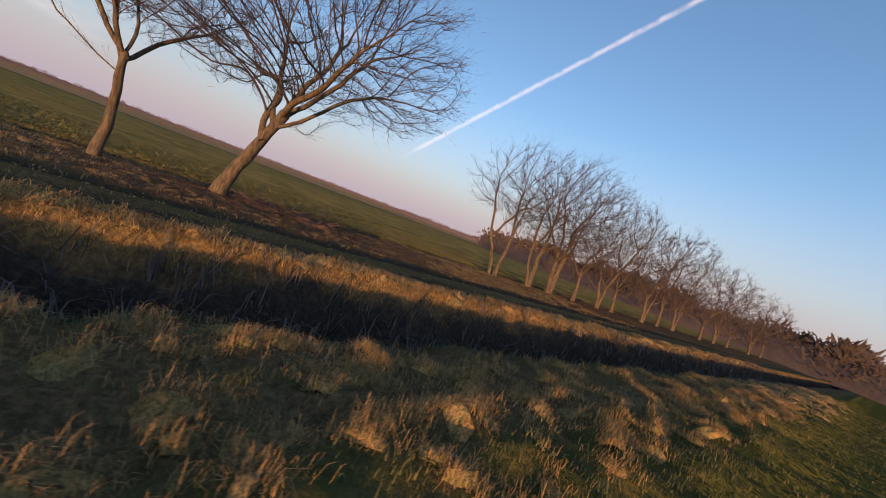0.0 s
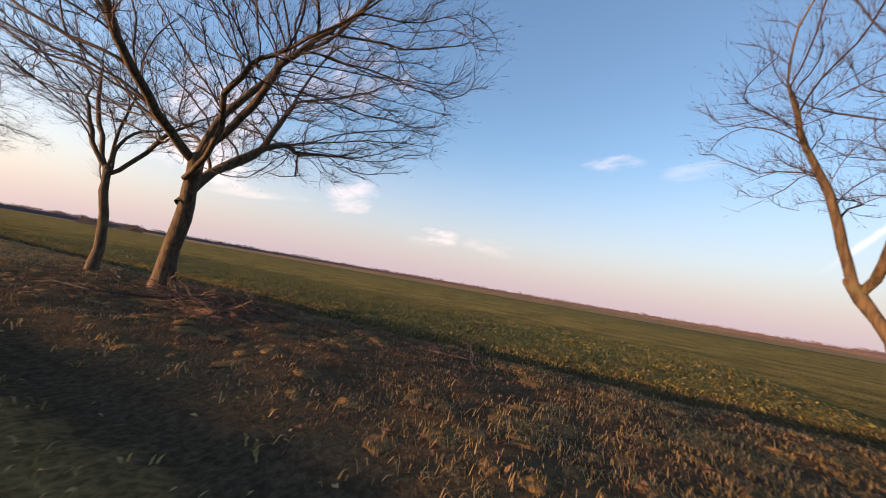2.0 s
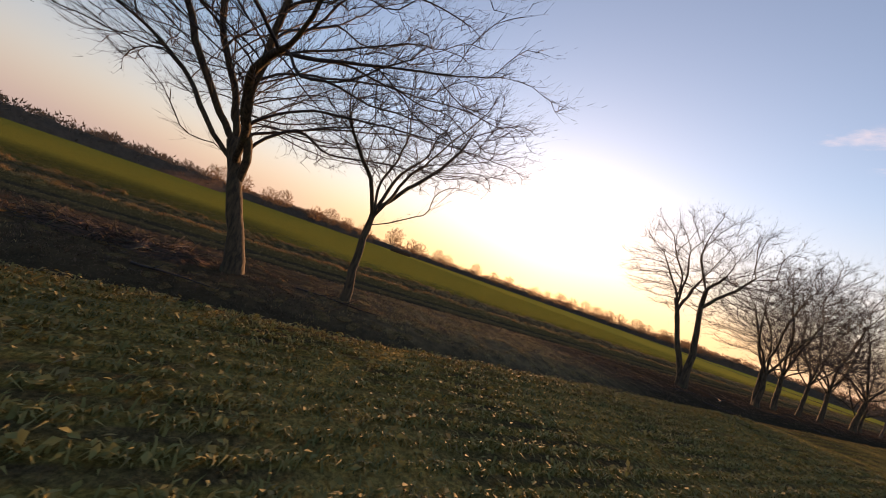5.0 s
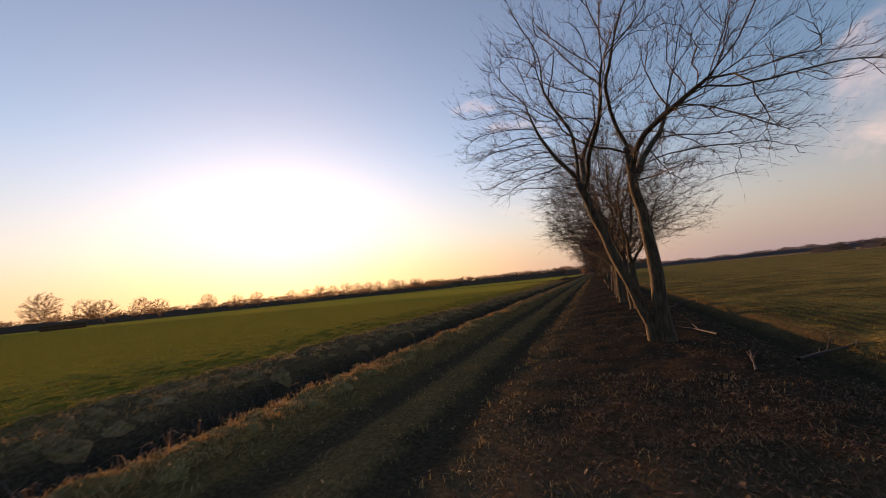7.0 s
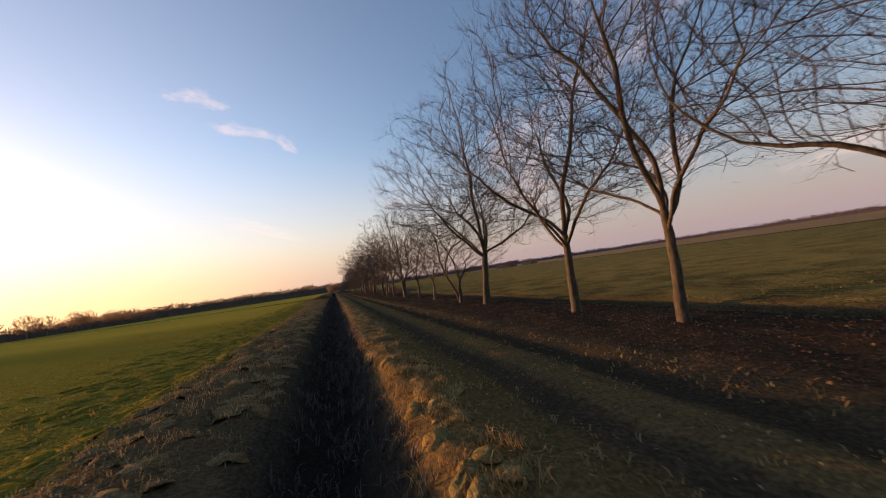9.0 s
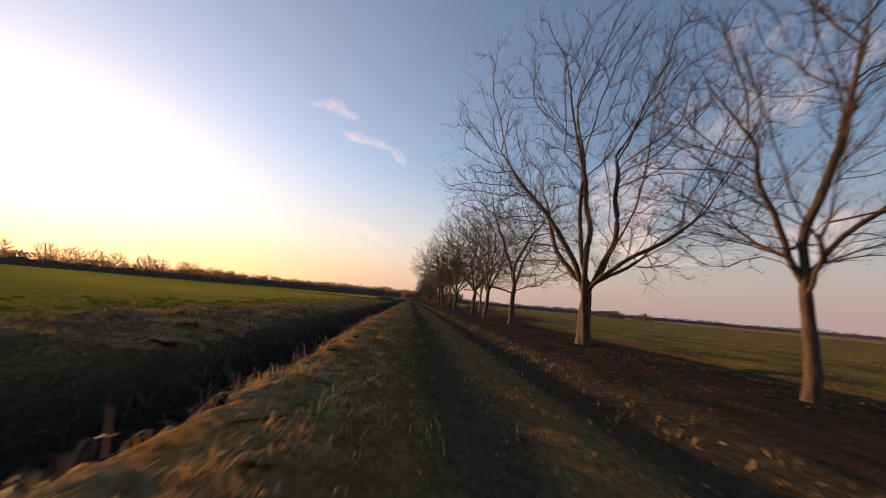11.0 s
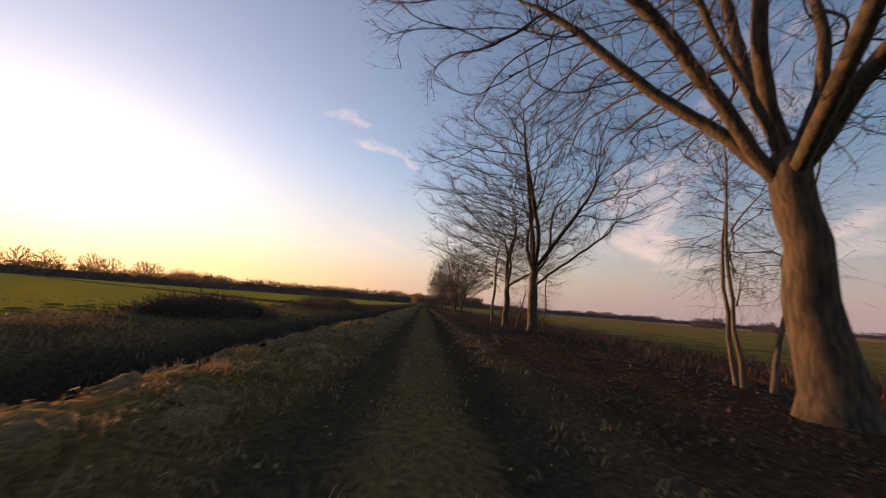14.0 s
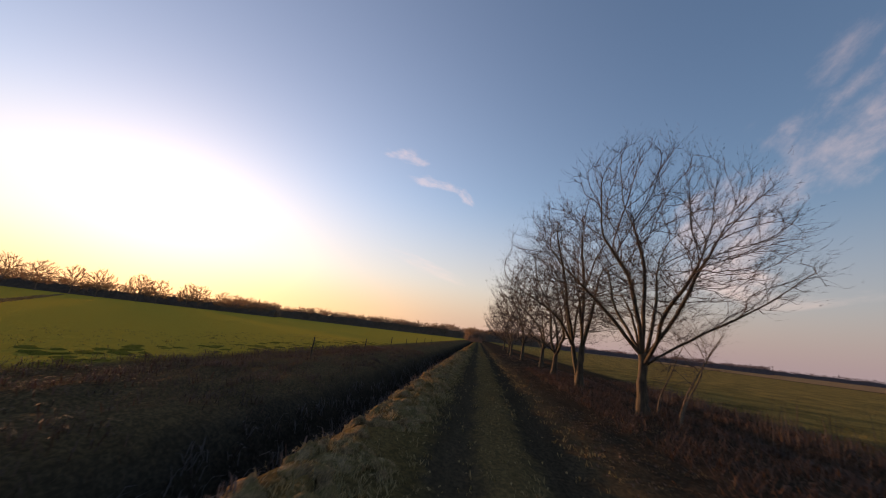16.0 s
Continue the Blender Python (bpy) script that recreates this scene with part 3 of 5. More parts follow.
def build_tree(x, y, tall, radius, fork, stems, spread, label, seed, limbs=6, mat=None, low=68, side=(0.0, 0.0),
               dense=1.0, limb_mat=None, group="trees along the track", rise=0.015, extra=(), name="tree", droop=0.0, tip=0.0072, step=0.28,
               twig=(2, 2, 2), base=None, category="tree", noise=0.13, twigs_of=None, top_end=0.66, twig_len=0.7, twig_r=None, lead=0.55, crook=0.42):
    """A bare tree. stems: (dx, dy, lean x, lean y, share of the radius), lean in metres at the fork. side: the crown's shift.
    extra: limbs of its own as (height, azimuth, angle from upright, length, share of the radius)."""
    r = np.random.default_rng(seed)
    mat = mat or BARK
    z0 = float(height(x, y)) - 0.06
    root = tagged(new(name), label, category, group)
    root.matrix_world = pose(x, y, z0)
    seeds, trunk_pieces = [], []
    for k, (dx, dy, lx, ly, share) in enumerate(stems):
        n = 9
        u = np.linspace(0, 1, n + 1)
        bend = np.cumsum(r.normal(0, 0.03, (n + 1, 2)), 0) * fork / 3
        bend -= bend[0]
        top = fork * (1.0 + 0.12 * r.uniform(-1, 1))
        line = np.stack([dx + lx * u ** 1.2 + bend[:, 0], dy + ly * u ** 1.2 + bend[:, 1], top * u], 1)
        line[0, 2] = -0.35
        rad = radius * share * (1 + 0.5 * np.exp(-u * top / 0.22)) * (1 - (1 - top_end) * u)
        rad = rad * (1 + 0.05 * r.normal(0, 1, n + 1))
        past = line[-1] + unit(line[-1] - line[-2]) * rad[-1] * np.array([[0.6], [0.9]])
        trunk_pieces.append(tubes(np.concatenate([line, past])[None], np.append(rad, [rad[-1] * 0.75, 0.01])[None], 14))
        m = max(2, round(limbs * (0.8 if len(stems) == 1 else 0.5)))
        turn = r.uniform(0, 2 * np.pi)
        for j in range(m):
            if j == 0:
                a, az = np.radians(r.uniform(4, 12)), turn
            else:
                a = np.radians(np.interp(j, [1, max(2, m - 1)], [24, low - 6]) + r.normal(0, 6))
                az = turn + j * 2.4 + r.normal(0, 0.25)
            if len(stems) > 1:
                out = np.arctan2(dy + ly, dx + lx)
                az = out + ((az - out + np.pi) % (2 * np.pi) - np.pi) * 0.8
            h = max(tall - top, 1.0)
            d = np.array([np.sin(a) * np.cos(az), np.sin(a) * np.sin(az), np.cos(a)])
            L = ((np.sin(a) / spread) ** 3 + (np.cos(a) / h) ** 3) ** (-1 / 3) * (lead if j == 0 else 0.6 if a < 1.0 else 0.5)
            d = d + np.array([side[0], side[1], 0]) * np.sin(a)
            back = r.uniform(0.0, 0.2) if j else 0.0
            i = (1 - back) * n
            q = line[int(i)] * (1 - i % 1) + line[min(int(i) + 1, n)] * (i % 1)
            seeds.append((q, d, L))
    for hz, az, a, L, share in extra:
        s = stems[0]
        u = min(hz / fork, 1) ** 1.2
        a, az = np.radians(a), np.radians(az)
        seeds.append((np.array([s[0] + s[2] * u, s[1] + s[3] * u, hz]), np.array([np.sin(a) * np.cos(az), np.sin(a) * np.sin(az), np.cos(a)]), L * 0.75))
    v, f = joined(trunk_pieces)
    v = v * (1 + 0.04 * noise2(v[:, :1] * 6 + v[:, 2:] * 2, v[:, 1:2] * 6, seed, 2) * np.array([1, 1, 0]))
    part("trunk", mesh_of("trunk", v, f, mat, True), root)
    # the limbs' first lengths, then branches that fill the crown
    nodes, parent, first = [], [], len(seeds)
    for q, d, L in seeds:
        nodes.append(q)
        parent.append(len(parent))
    for k, (q, d, L) in enumerate(seeds):
        m = max(3, int(L / step))
        P = grow(r, q[None], d[None], np.array([L]), m, crook / math.sqrt(m), rise)[0]
        for i in range(1, m + 1):
            parent.append(k if i == 1 else len(nodes) - 1)
            nodes.append(P[i])
    base = base or fork * 0.86
    slope = 0.0 if base < fork * 0.5 else float(np.interp(low, [50, 60, 70, 80], [0.6, 0.35, 0.12, 0.0]))
    volume = spread * spread * (tall - base)
    heart = np.array([0, 0, fork * 0.8])
    goals = crown_goals(r, int(dense * np.clip(volume * 12, 1050, 2700)), base, tall, spread, slope, side, seed)
    nodes, parent = colonise(r, nodes, parent, goals, heart, step, step * 1.55, max(2.4, step * 6), noise)
    tips = np.ones(len(nodes), int)
    tips[parent[first:]] = 0
    load = tips.astype(float)
    for i in range(len(nodes) - 1, first - 1, -1):
        load[parent[i]] += load[i]
    stem_r = radius * 0.95 * sum(s[4] ** 2 for s in stems) ** 0.5
    power = np.clip(math.log(load[:first].sum()) / math.log(stem_r / tip), 1.7, 2.6)
    rad = np.minimum(tip * load ** (1 / power), stem_r * 0.74)
    owner = np.arange(len(nodes))
    for i in range(first, len(nodes)):
        owner[i] = owner[parent[i]]
    lots, limb = collections.defaultdict(list), {}
    for run in chains(nodes, parent, rad, first):
        R = rad[run].copy()
        R[0] = R[1]
        P = nodes[run]
        if run[0] < first:
            v, f = tubes(P[None], R[None], 7)
            limb[run[0]] = part("limb", mesh_of("limb", v, f, limb_mat or mat, True), root)
        else:
            lots[owner[run[1]]].append((P, R))
    for own, lot in lots.items():
        pieces = [in_triangles(tubes(p[None], q[None], 5 if q[0] > 0.03 else 3)) for p, q in lot]
        v, f = joined(pieces)
        tagged(part("branchwork", mesh_of("branchwork", v, f, TWIG if mat in (BARK, BIRCH, PALE) else mat, True), limb[own]), kind="stuff")
    thin = np.nonzero((rad < tip * 3.2) & (np.arange(len(nodes)) >= first))[0]
    P, R = nodes[np.stack([parent[thin], thin], 1)], np.full((len(thin), 2), tip * 0.7)
    twigs, ratio = [], twig_len / step
    for k, per in enumerate(twig):
        at, d, L, rr = fork_off(r, P, R, per, 0.1, 1.0, 34, ratio, 0.15)
        d = unit(d + (0.75, 0.55, 0.35)[k] * unit(at - heart))
        P = grow(r, at, d, L, 1, 0.14, 0.02 - droop)
        R = taper(np.maximum(rr, (twig_r or tip) * (0.52, 0.42, 0.36)[k]), P.shape[1] - 1, 0.5)
        twigs.append(slivers(r, P, R[:, 0] * 1.25))
        ratio = 0.65
    v, f = joined(twigs)
    tagged(part("crown", mesh_of("crown", v, f, twigs_of or TWIG), root, "bare twigs"), kind="stuff")
    return root


ONE = ((0, 0, 0.1, 0.05, 1.0),)
BARE = "bare brown-barked broadleaf tree on the grassy verge"
# the pair where the way is crossed
build_tree(5.07, 14.21, 10.8, 0.25, 3.1, ((0, 0, -0.7, -1.05, 1.0),), 6.4, "bare spreading oak with a thick leaning trunk on the verge", 11, limbs=5, low=66, base=3.4, crook=0.5, tip=0.0092, twig_r=0.009, dense=1.2,
           extra=((2.3, 20, 42, 6.6, 0.6), (2.9, -95, 60, 5.4, 0.4), (2.9, -90, 72, 2.2, 0.22)), side=(0.12, -0.45))
build_tree(5.02, 17.32, 7.9, 0.15, 3.0, ((0, 0, -0.25, -0.1, 1.0),), 3.9, "slim bare tree beside the spreading oak", 12, limbs=6, low=54, base=3.2, crook=0.5, side=(-0.05, 0.36), dense=1.25, extra=((3.0, 98, 54, 7.4, 0.4),))
# the row behind
build_tree(5.86, -1.03, 8.4, 0.15, 2.6, ((0.05, 0.3, 0.35, 0.75, 0.8), (0, -0.1, 0.35, -0.65, 1.0)), 3.5, "slender bare tree with two crooked stems", 21, limbs=5, low=60, base=3.2)
build_tree(5.5, -4.12, 9.4, 0.19, 2.9, ((0, 0, 0.1, -0.35, 1.0), (0, 0.12, 0.0, 0.5, 0.6)), 3.8, BARE, 22)
build_tree(5.4, -6.5, 10.0, 0.22, 2.8, ((0, 0, 0.1, -0.4, 1.0), (0, 0.15, 0.1, 0.45, 0.8)), 4.2, BARE, 23)
build_tree(5.2, -9.4, 9.0, 0.16, 2.4, ONE, 3.6, BARE, 24)
for k, (dy, tall) in enumerate([(-13, 9.2), (-16.5, 9.6), (-21, 10.0), (-26, 10.2), (-32, 10.2), (-39, 10.5), (-47, 10.5), (-56, 11), (-67, 11), (-80, 11.5)]):
    build_tree(5.1 + 0.5 * math.sin(k * 2.1), dy, tall, 0.17, 2.1, ONE if k % 2 else ((0, 0, 0.2, 0.4, 1.0), (0, -0.1, 0, -0.45, 0.8)), 3.9, BARE, 30 + k,
               twig=(2, 2, 2), tip=0.009, dense=0.55, step=0.36, twig_r=0.014)
# the long row ahead
build_tree(4.9, 37.7, 10.8, 0.2, 5.3, ((-0.14, 0.0, -1.35, -0.2, 0.85), (0.12, -0.08, -0.1, -0.1, 1.0)), 5.0, "bare tree with two stems from one base", 41,
           limbs=8, low=68, base=3.9, side=(-0.12, 0.0), top_end=0.6)
build_tree(5.08, 47.0, 10.8, 0.17, 2.7, ((-0.09, 0.07, -0.12, 0.1, 0.9), (0.10, -0.08, 0.08, -0.05, 1.0)), 4.2, "bare tree with a twin trunk grown together", 42, limbs=7, low=60)
build_tree(4.75, 51.3, 11.4, 0.19, 2.8, ((0, 0, 0.1, -0.1, 1.0),), 4.0, BARE, 43, limbs=7, low=52, lead=0.8)
build_tree(4.78, 56.1, 13.6, 0.16, 3.4, ONE, 4.4, BARE, 44, limbs=7, low=52, lead=0.85)
build_tree(4.92, 60.7, 12.6, 0.19, 3.0, ((0, 0, 0.15, 0.0, 1.0),), 5.2, "bare tree with a stout straight trunk on the verge", 45, limbs=7, low=56, lead=0.8)
build_tree(5.07, 69.5, 13.0, 0.24, 3.2, ((0, 0, 0.45, 0.1, 1.0),), 6.0, "tall bare tree with a pale leaning trunk", 46, limbs=9, low=64, lead=0.7, side=(-0.12, 0))
build_tree(4.81, 73.4, 8.5, 0.15, 1.9, ((0, 0, 0.05, 0.05, 1.0), (-0.1, 0.05, -0.75, 0.1, 0.6)), 4.0, "small bare tree with a stub of a second stem", 47, limbs=6)
build_tree(4.9, 81.0, 7.7, 0.11, 2.4, ONE, 2.5, "thin pale young tree on the verge", 48, mat=PALE, limbs=6)
build_tree(4.95, 95.8, 13.0, 0.25, 2.2, ((0, 0, 0.1, 0.2, 1.0), (0, -0.15, -0.3, -0.4, 0.7)), 5.6, BARE, 49, limbs=8, low=70, dense=0.65)
build_tree(5.2, 88.5, 8.4, 0.13, 2.2, ONE, 3.0, BARE, 50)
build_tree(5.2, 106.0, 11.5, 0.2, 2.4, ONE, 4.6, BARE, 51, dense=0.6)
build_tree(5.4, 115.0, 12.0, 0.2, 2.4, ONE, 4.8, BARE, 63, dense=0.6)
build_tree(5.8, 123.6, 12.5, 0.26, 3.0, ONE, 6.2, BARE, 52, limbs=8, low=80, dense=0.7)
build_tree(8.65, 133.9, 12.8, 0.21, 2.3, ((0, 0, 0.0, 0.0, 1.0),), 4.6, "pale-barked tree with two tall stems and nests", 53, limbs=2, mat=PALE,
           low=40, side=(-0.12, 0), base=4.4, extra=((2.2, 178, 26, 9.0, 0.8), (4.0, 10, 40, 5.0, 0.5)))
build_tree(5.93, 140.4, 15.6, 0.33, 2.7, ((0, 0, -0.05, 0.1, 1.0),), 6.4, "tall bare tree with three upright stems", 54, limbs=6, low=58,
           extra=((2.6, 180, 33, 8.5, 0.6), (2.4, 5, 22, 8.0, 0.5), (2.9, 75, 34, 6.0, 0.4)))
build_tree(5.7, 146.5, 11.4, 0.17, 4.3, ((0, 0, -0.38, 0.0, 1.0),), 3.9, "bare tree with a pale banded trunk on the verge", 55, limbs=9, mat=PALE, low=58, lead=0.75, limb_mat=BARK, dense=1.5)
build_tree(5.4, 158.6, 14.8, 0.35, 3.9, ((0, 0, -0.2, 0.0, 1.0),), 7.4, "broad bare oak with a stout trunk beside the track", 56, limbs=11, low=56, lead=0.85, side=(-0.14, 0), crook=0.3, tip=0.0085, twig_r=0.0072, dense=1.25)
build_tree(5.75, 173.0, 13.4, 0.29, 3.9, ((0, 0, 0.1, 0.05, 1.0),), 7.0, "broad bare oak with a scarred trunk and a low limb", 57, limbs=9, low=54, lead=0.85, crook=0.32, tip=0.0085, twig_r=0.0068,
           extra=((2.6, 5, 54, 7.0, 0.42), (2.5, -20, 80, 2.4, 0.2)))
build_tree(5.23, 177.0, 10.3, 0.22, 3.0, ((0, 0, -0.1, 0.0, 1.0),), 5.2, "bare tree with a forked crown over the track", 59, limbs=5, low=64, side=(-0.12, 0))
build_tree(5.17, 204.0, 9.8, 0.2, 1.9, ONE, 4.4, "bare spreading tree at the end of a row", 61, limbs=11, low=52, lead=0.85, base=1.7, side=(0.12, 0), crook=0.26, dense=1.5, tip=0.0082)
build_tree(4.96, 211.0, 10.6, 0.21, 2.3, ((0, 0, 0.2, 0.1, 1.0), (0, 0.1, -0.4, 0.2, 0.8)), 4.8, BARE, 62, limbs=8, low=54, lead=0.8, crook=0.24)
for k, dy in enumerate((218, 226, 236, 247, 260, 276)):
    build_tree(5.0 + 0.5 * math.sin(k * 1.7), dy, 10.0 + (k % 3), 0.2, 2.0, ONE, 4.6, BARE, 70 + k, twig=(2, 2, 2), tip=0.009, dense=0.5, step=0.36, twig_r=0.012)


def birch(x, y, tall, radius, lean, seed, label, wide=0.17, dense=0.5, tip=0.0042):
    q = random.Random(seed)
    side = tuple((tall * q.uniform(0.25, 0.75), q.uniform(0, 360), q.uniform(22, 42), tall * q.uniform(0.14, 0.24), 0.3) for _ in range(9))
    return build_tree(x, y, tall, radius, tall * 0.78, ((0, 0, lean[0], lean[1], 1.0),), tall * wide, label, seed, limbs=4, mat=BIRCH, low=50, base=tall * 0.26,
                      dense=dense, twig=(2, 2, 1), tip=tip, step=0.24, rise=0.03, droop=0.16, top_end=0.3, name="birch", group="birches on the verge", extra=side)


THIN = "thin pale birch with drooping twigs"
for k, (bx, by, h, lx, ly) in enumerate([(6.4, 151.8, 7.4, 0.1, 0.1), (7.0, 152.2, 7.6, 0.5, 0.2), (7.4, 152.5, 6.8, 1.0, 0.1),
                                         (6.4, 161.0, 6.6, -0.1, 0.1), (6.6, 161.3, 6.4, 0.2, 0.2), (6.85, 160.9, 6.4, 1.7, -0.1),
                                         (6.6, 174.6, 6.0, -0.2, 0.1), (6.9, 174.4, 5.6, 0.1, 0.1), (6.4, 178.6, 4.6, 1.0, 0.3)]):
    birch(bx, by, h, 0.048 + 0.004 * (k % 3), (lx, ly), 80 + k, THIN)
for k, (bx, by, lx) in enumerate([(5.9, 203.2, 1.5), (6.2, 203.8, 1.8), (6.0, 204.8, 1.1)]):
    birch(bx, by, 4.0, 0.035, (lx, 0.2), 95 + k, THIN)
birch(5.63, 183.3, 10.2, 0.13, (0.0, 0.0), 90, "slender white birch on the verge", 0.33, 1.3, 0.006)


def nest(x, y, z, size, seed):
    """A round clot of crossed twigs high in a crown."""
    r = np.random.default_rng(seed)
    n = 260
    c = unit(r.normal(0, 1, (n, 3))) * (r.uniform(0.2, 1, (n, 1)) ** 0.5) * np.array([size, size, size * 0.6])
    d = unit(np.cross(c, r.normal(0, 1, (n, 3)))) * size * 0.6
    P = np.stack([c - d, c + r.normal(0, size * 0.08, (n, 3)), c + d], 1)
    v, f = tubes(P, np.full((n, 3), 0.011), 3)
    ob = tagged(new("nest", mesh_of("nest", v, f, TWIG)), "dark twig nest high in the pale tree", "nest", "nests in the pale tree")
    ob.matrix_world = pose(x, y, z)


for k, (nx, ny, nz, s) in enumerate([(6.4, 134.0, 9.6, 0.12), (7.35, 133.9, 8.7, 0.15), (7.95, 133.9, 8.0, 0.14), (8.6, 133.9, 8.5, 0.16), (6.5, 134.0, 6.0, 0.12), (5.45, 183.2, 3.3, 0.1)]):
    nest(nx, ny, nz, s, 300 + k)


# ================= grass, crop and litter =================
def scatter(x0, x1, y0, y1, per_m2, seed):
    r = np.random.default_rng(seed)
    n = int((x1 - x0) * (y1 - y0) * per_m2)
    x, y = r.uniform(x0, x1, n), r.uniform(y0, y1, n)
    return r, x + edge(y) * ((x > -7) & (x < -1.9)), y


def tufts(r, x, y, tall, per, out, droop, width, base=0.05, lift=0.0):
    """Bent blades in bunches: arrays of places and triangles."""
    n = len(x)
    tall = np.broadcast_to(tall, n)
    k = n * per
    i = np.repeat(np.arange(n), per)
    az = r.uniform(0, 2 * np.pi, k)
    d = np.stack([np.cos(az), np.sin(az), 0 * az], 1)
    h = tall[i] * r.uniform(0.55, 1.2, k)
    o = h * out * r.uniform(0.3, 1.3, k)
    bx, by = x[i] + r.normal(0, base, k), y[i] + r.normal(0, base, k)
    b = np.stack([bx, by, height(bx, by) - 0.01 + lift], 1)
    w = np.stack([-np.sin(az), np.cos(az), 0 * az], 1) * (width * r.uniform(0.6, 1.4, k))[:, None]
    m = b + d * (o * 0.4)[:, None] + np.array([0, 0, 1.0]) * (h * 0.7)[:, None]
    t = b + d * o[:, None] + np.array([0, 0, 1.0]) * (h * (1 - droop * r.uniform(0.2, 1, k)))[:, None]
    V = np.stack([b - w, b + w, m - w * 0.7, m + w * 0.7, t], 1).reshape(-1, 3)
    q = (np.arange(k) * 5)[:, None]
    F = np.concatenate([q + [0, 1, 3], q + [0, 3, 2], q + [2, 3, 4]], 0)
    return V, F


def clumped(r, x, y, seed, scale, cut):
    keep = noise2(x * scale, y * scale, seed, 3) > cut
    return x[keep], y[keep]


def hummocks(r, x, y, wide, tall, n=9):
    """Soft uneven humps of matted grass."""
    k = len(x)
    wide, tall = np.broadcast_to(wide, k) * r.uniform(0.6, 1.35, k), np.broadcast_to(tall, k) * r.uniform(0.6, 1.35, k)
    az = np.arange(n) * 2 * np.pi / n
    long = r.uniform(0.7, 1.4, k)
    turn = r.uniform(0, np.pi, k)
    rings = []
    for q, h in ((1.15, -0.12), (1.0, 0.25), (0.78, 0.7), (0.4, 0.96)):
        w = wide[:, None] * q * r.uniform(0.8, 1.2, (k, n))
        a, e = w * np.cos(az) * long[:, None], w * np.sin(az) / long[:, None]
        px = x[:, None] + a * np.cos(turn)[:, None] - e * np.sin(turn)[:, None]
        py = y[:, None] + a * np.sin(turn)[:, None] + e * np.cos(turn)[:, None]
        base = height(px, py) if q > 1 else None
        if base is not None:
            foot = base
        pz = (foot if q > 1 else foot * 0.5 + height(x, y)[:, None] * 0.5) + tall[:, None] * h * r.uniform(0.8, 1.2, (k, n))
        rings.append(np.stack([px, py, pz], -1))
    top = np.stack([x + r.normal(0, 0.03, k), y + r.normal(0, 0.03, k), height(x, y) + tall], -1)[:, None]
    V = np.concatenate(rings + [top], 1)
    per = 4 * n + 1
    b0 = (np.arange(k) * per)[:, None]
    s, s2 = np.arange(n), (np.arange(n) + 1) % n
    F = []
    for j in range(3):
        F += [np.stack([b0 + j * n + s, b0 + j * n + s2, b0 + (j + 1) * n + s2], -1), np.stack([b0 + j * n + s, b0 + (j + 1) * n + s2, b0 + (j + 1) * n + s], -1)]
    F.append(np.stack([b0 + 3 * n + s, b0 + 3 * n + s2, np.broadcast_to(b0 + 4 * n, (k, n))], -1))
    return V.reshape(-1, 3), np.concatenate([f.reshape(-1, 3) for f in F])


def mounds(name, V, F, mat, label):
    return tagged(new(name, mesh_of(name, V, F, mat, True)), label, "grass", kind="stuff")


def fuzz(r, x, y, tall, lift, per=12):
    return tufts(r, x, y, tall, per, 1.7, 1.0, 0.006, 0.15, lift)


# soft tussocks on the bank where the way begins, then the long bank
r, x, y = scatter(-8.3, -5.75, -4, 26, 4.6, 130)
# the low sun's orange is put into the near humps' colour
mounds("near_hump", *hummocks(r, x, y, 0.12, 0.055, 9), ORANGE, "matted straw-coloured tussocks on the near ditch bank")
stuff("near_hair", *tufts(r, x, y, 0.13, 170, 1.0, 0.6, 0.0022, 0.12, 0.03), BANK, "soft withered blades on the near tussocks", "grass")
r, x, y = scatter(-8.7, -5.75, -24, 120, 4.2, 131)
keep = (y < -4) | (y > 26)
x, y = x[keep], y[keep]
keep = r.uniform(0, 1, len(x)) < 0.55
a = hummocks(r, x[keep], y[keep], 0.22, 0.06, 8)
f = tufts(r, x, y, 0.13, 26, 1.1, 0.7, 0.006, 0.17, 0.02)
r, x, y = scatter(-11.8, -5.8, 120, 225, 3.0, 132)
far = y > 184
h = tufts(r, x[~far], y[~far], 0.2, 26, 1.2, 0.8, 0.007, 0.22)
b = tufts(r, x[far], y[far], 0.24, 22, 1.2, 0.8, 0.007, 0.22)
mounds("tussock_hump", *a, THATCH, "matted grey-brown grass tussocks on the ditch bank")
stuff("tussock_hair", *f, TUSSOCK, "withered blades on the tussocks of the bank", "grass")
stuff("bank_hair", *h, TRACKGRASS, "matted dead grass on the wide ditch bank", "grass")
stuff("bank_brambles", *b, RUST, "dark rusty growth on the wide ditch bank", "brambles")
r, x, y = scatter(-3.05, -2.1, -24, 60, 5.0, 133)
a = hummocks(r, x, y, 0.15, 0.07, 8)
f = fuzz(r, x, y, 0.12, 0.02, 22)
r, x, y = scatter(-3.25, -1.8, 60, 235, 4.2, 134)
b = hummocks(r, x, y, 0.19, np.interp(y, [95, 120], [0.035, 0.10]), 7)
h = fuzz(r, x, y, 0.10, 0.02, 16)
mounds("lip_hump", *a, ORANGE, "matted orange-brown grass clumps on the ditch's lip")
mounds("crest_hump", *b, THATCH, "matted grey-brown grass clumps along the ditch's crest")
stuff("lip_hair", *f, STRAW, "dry blades on the clumps of the lip", "grass")
stuff("lip_tuft", *h, TUSSOCK, "withered blades on the clumps beside the ruts", "grass")
r, x, y = scatter(1.7, 7.3, -8, 20, 4.2, 135)
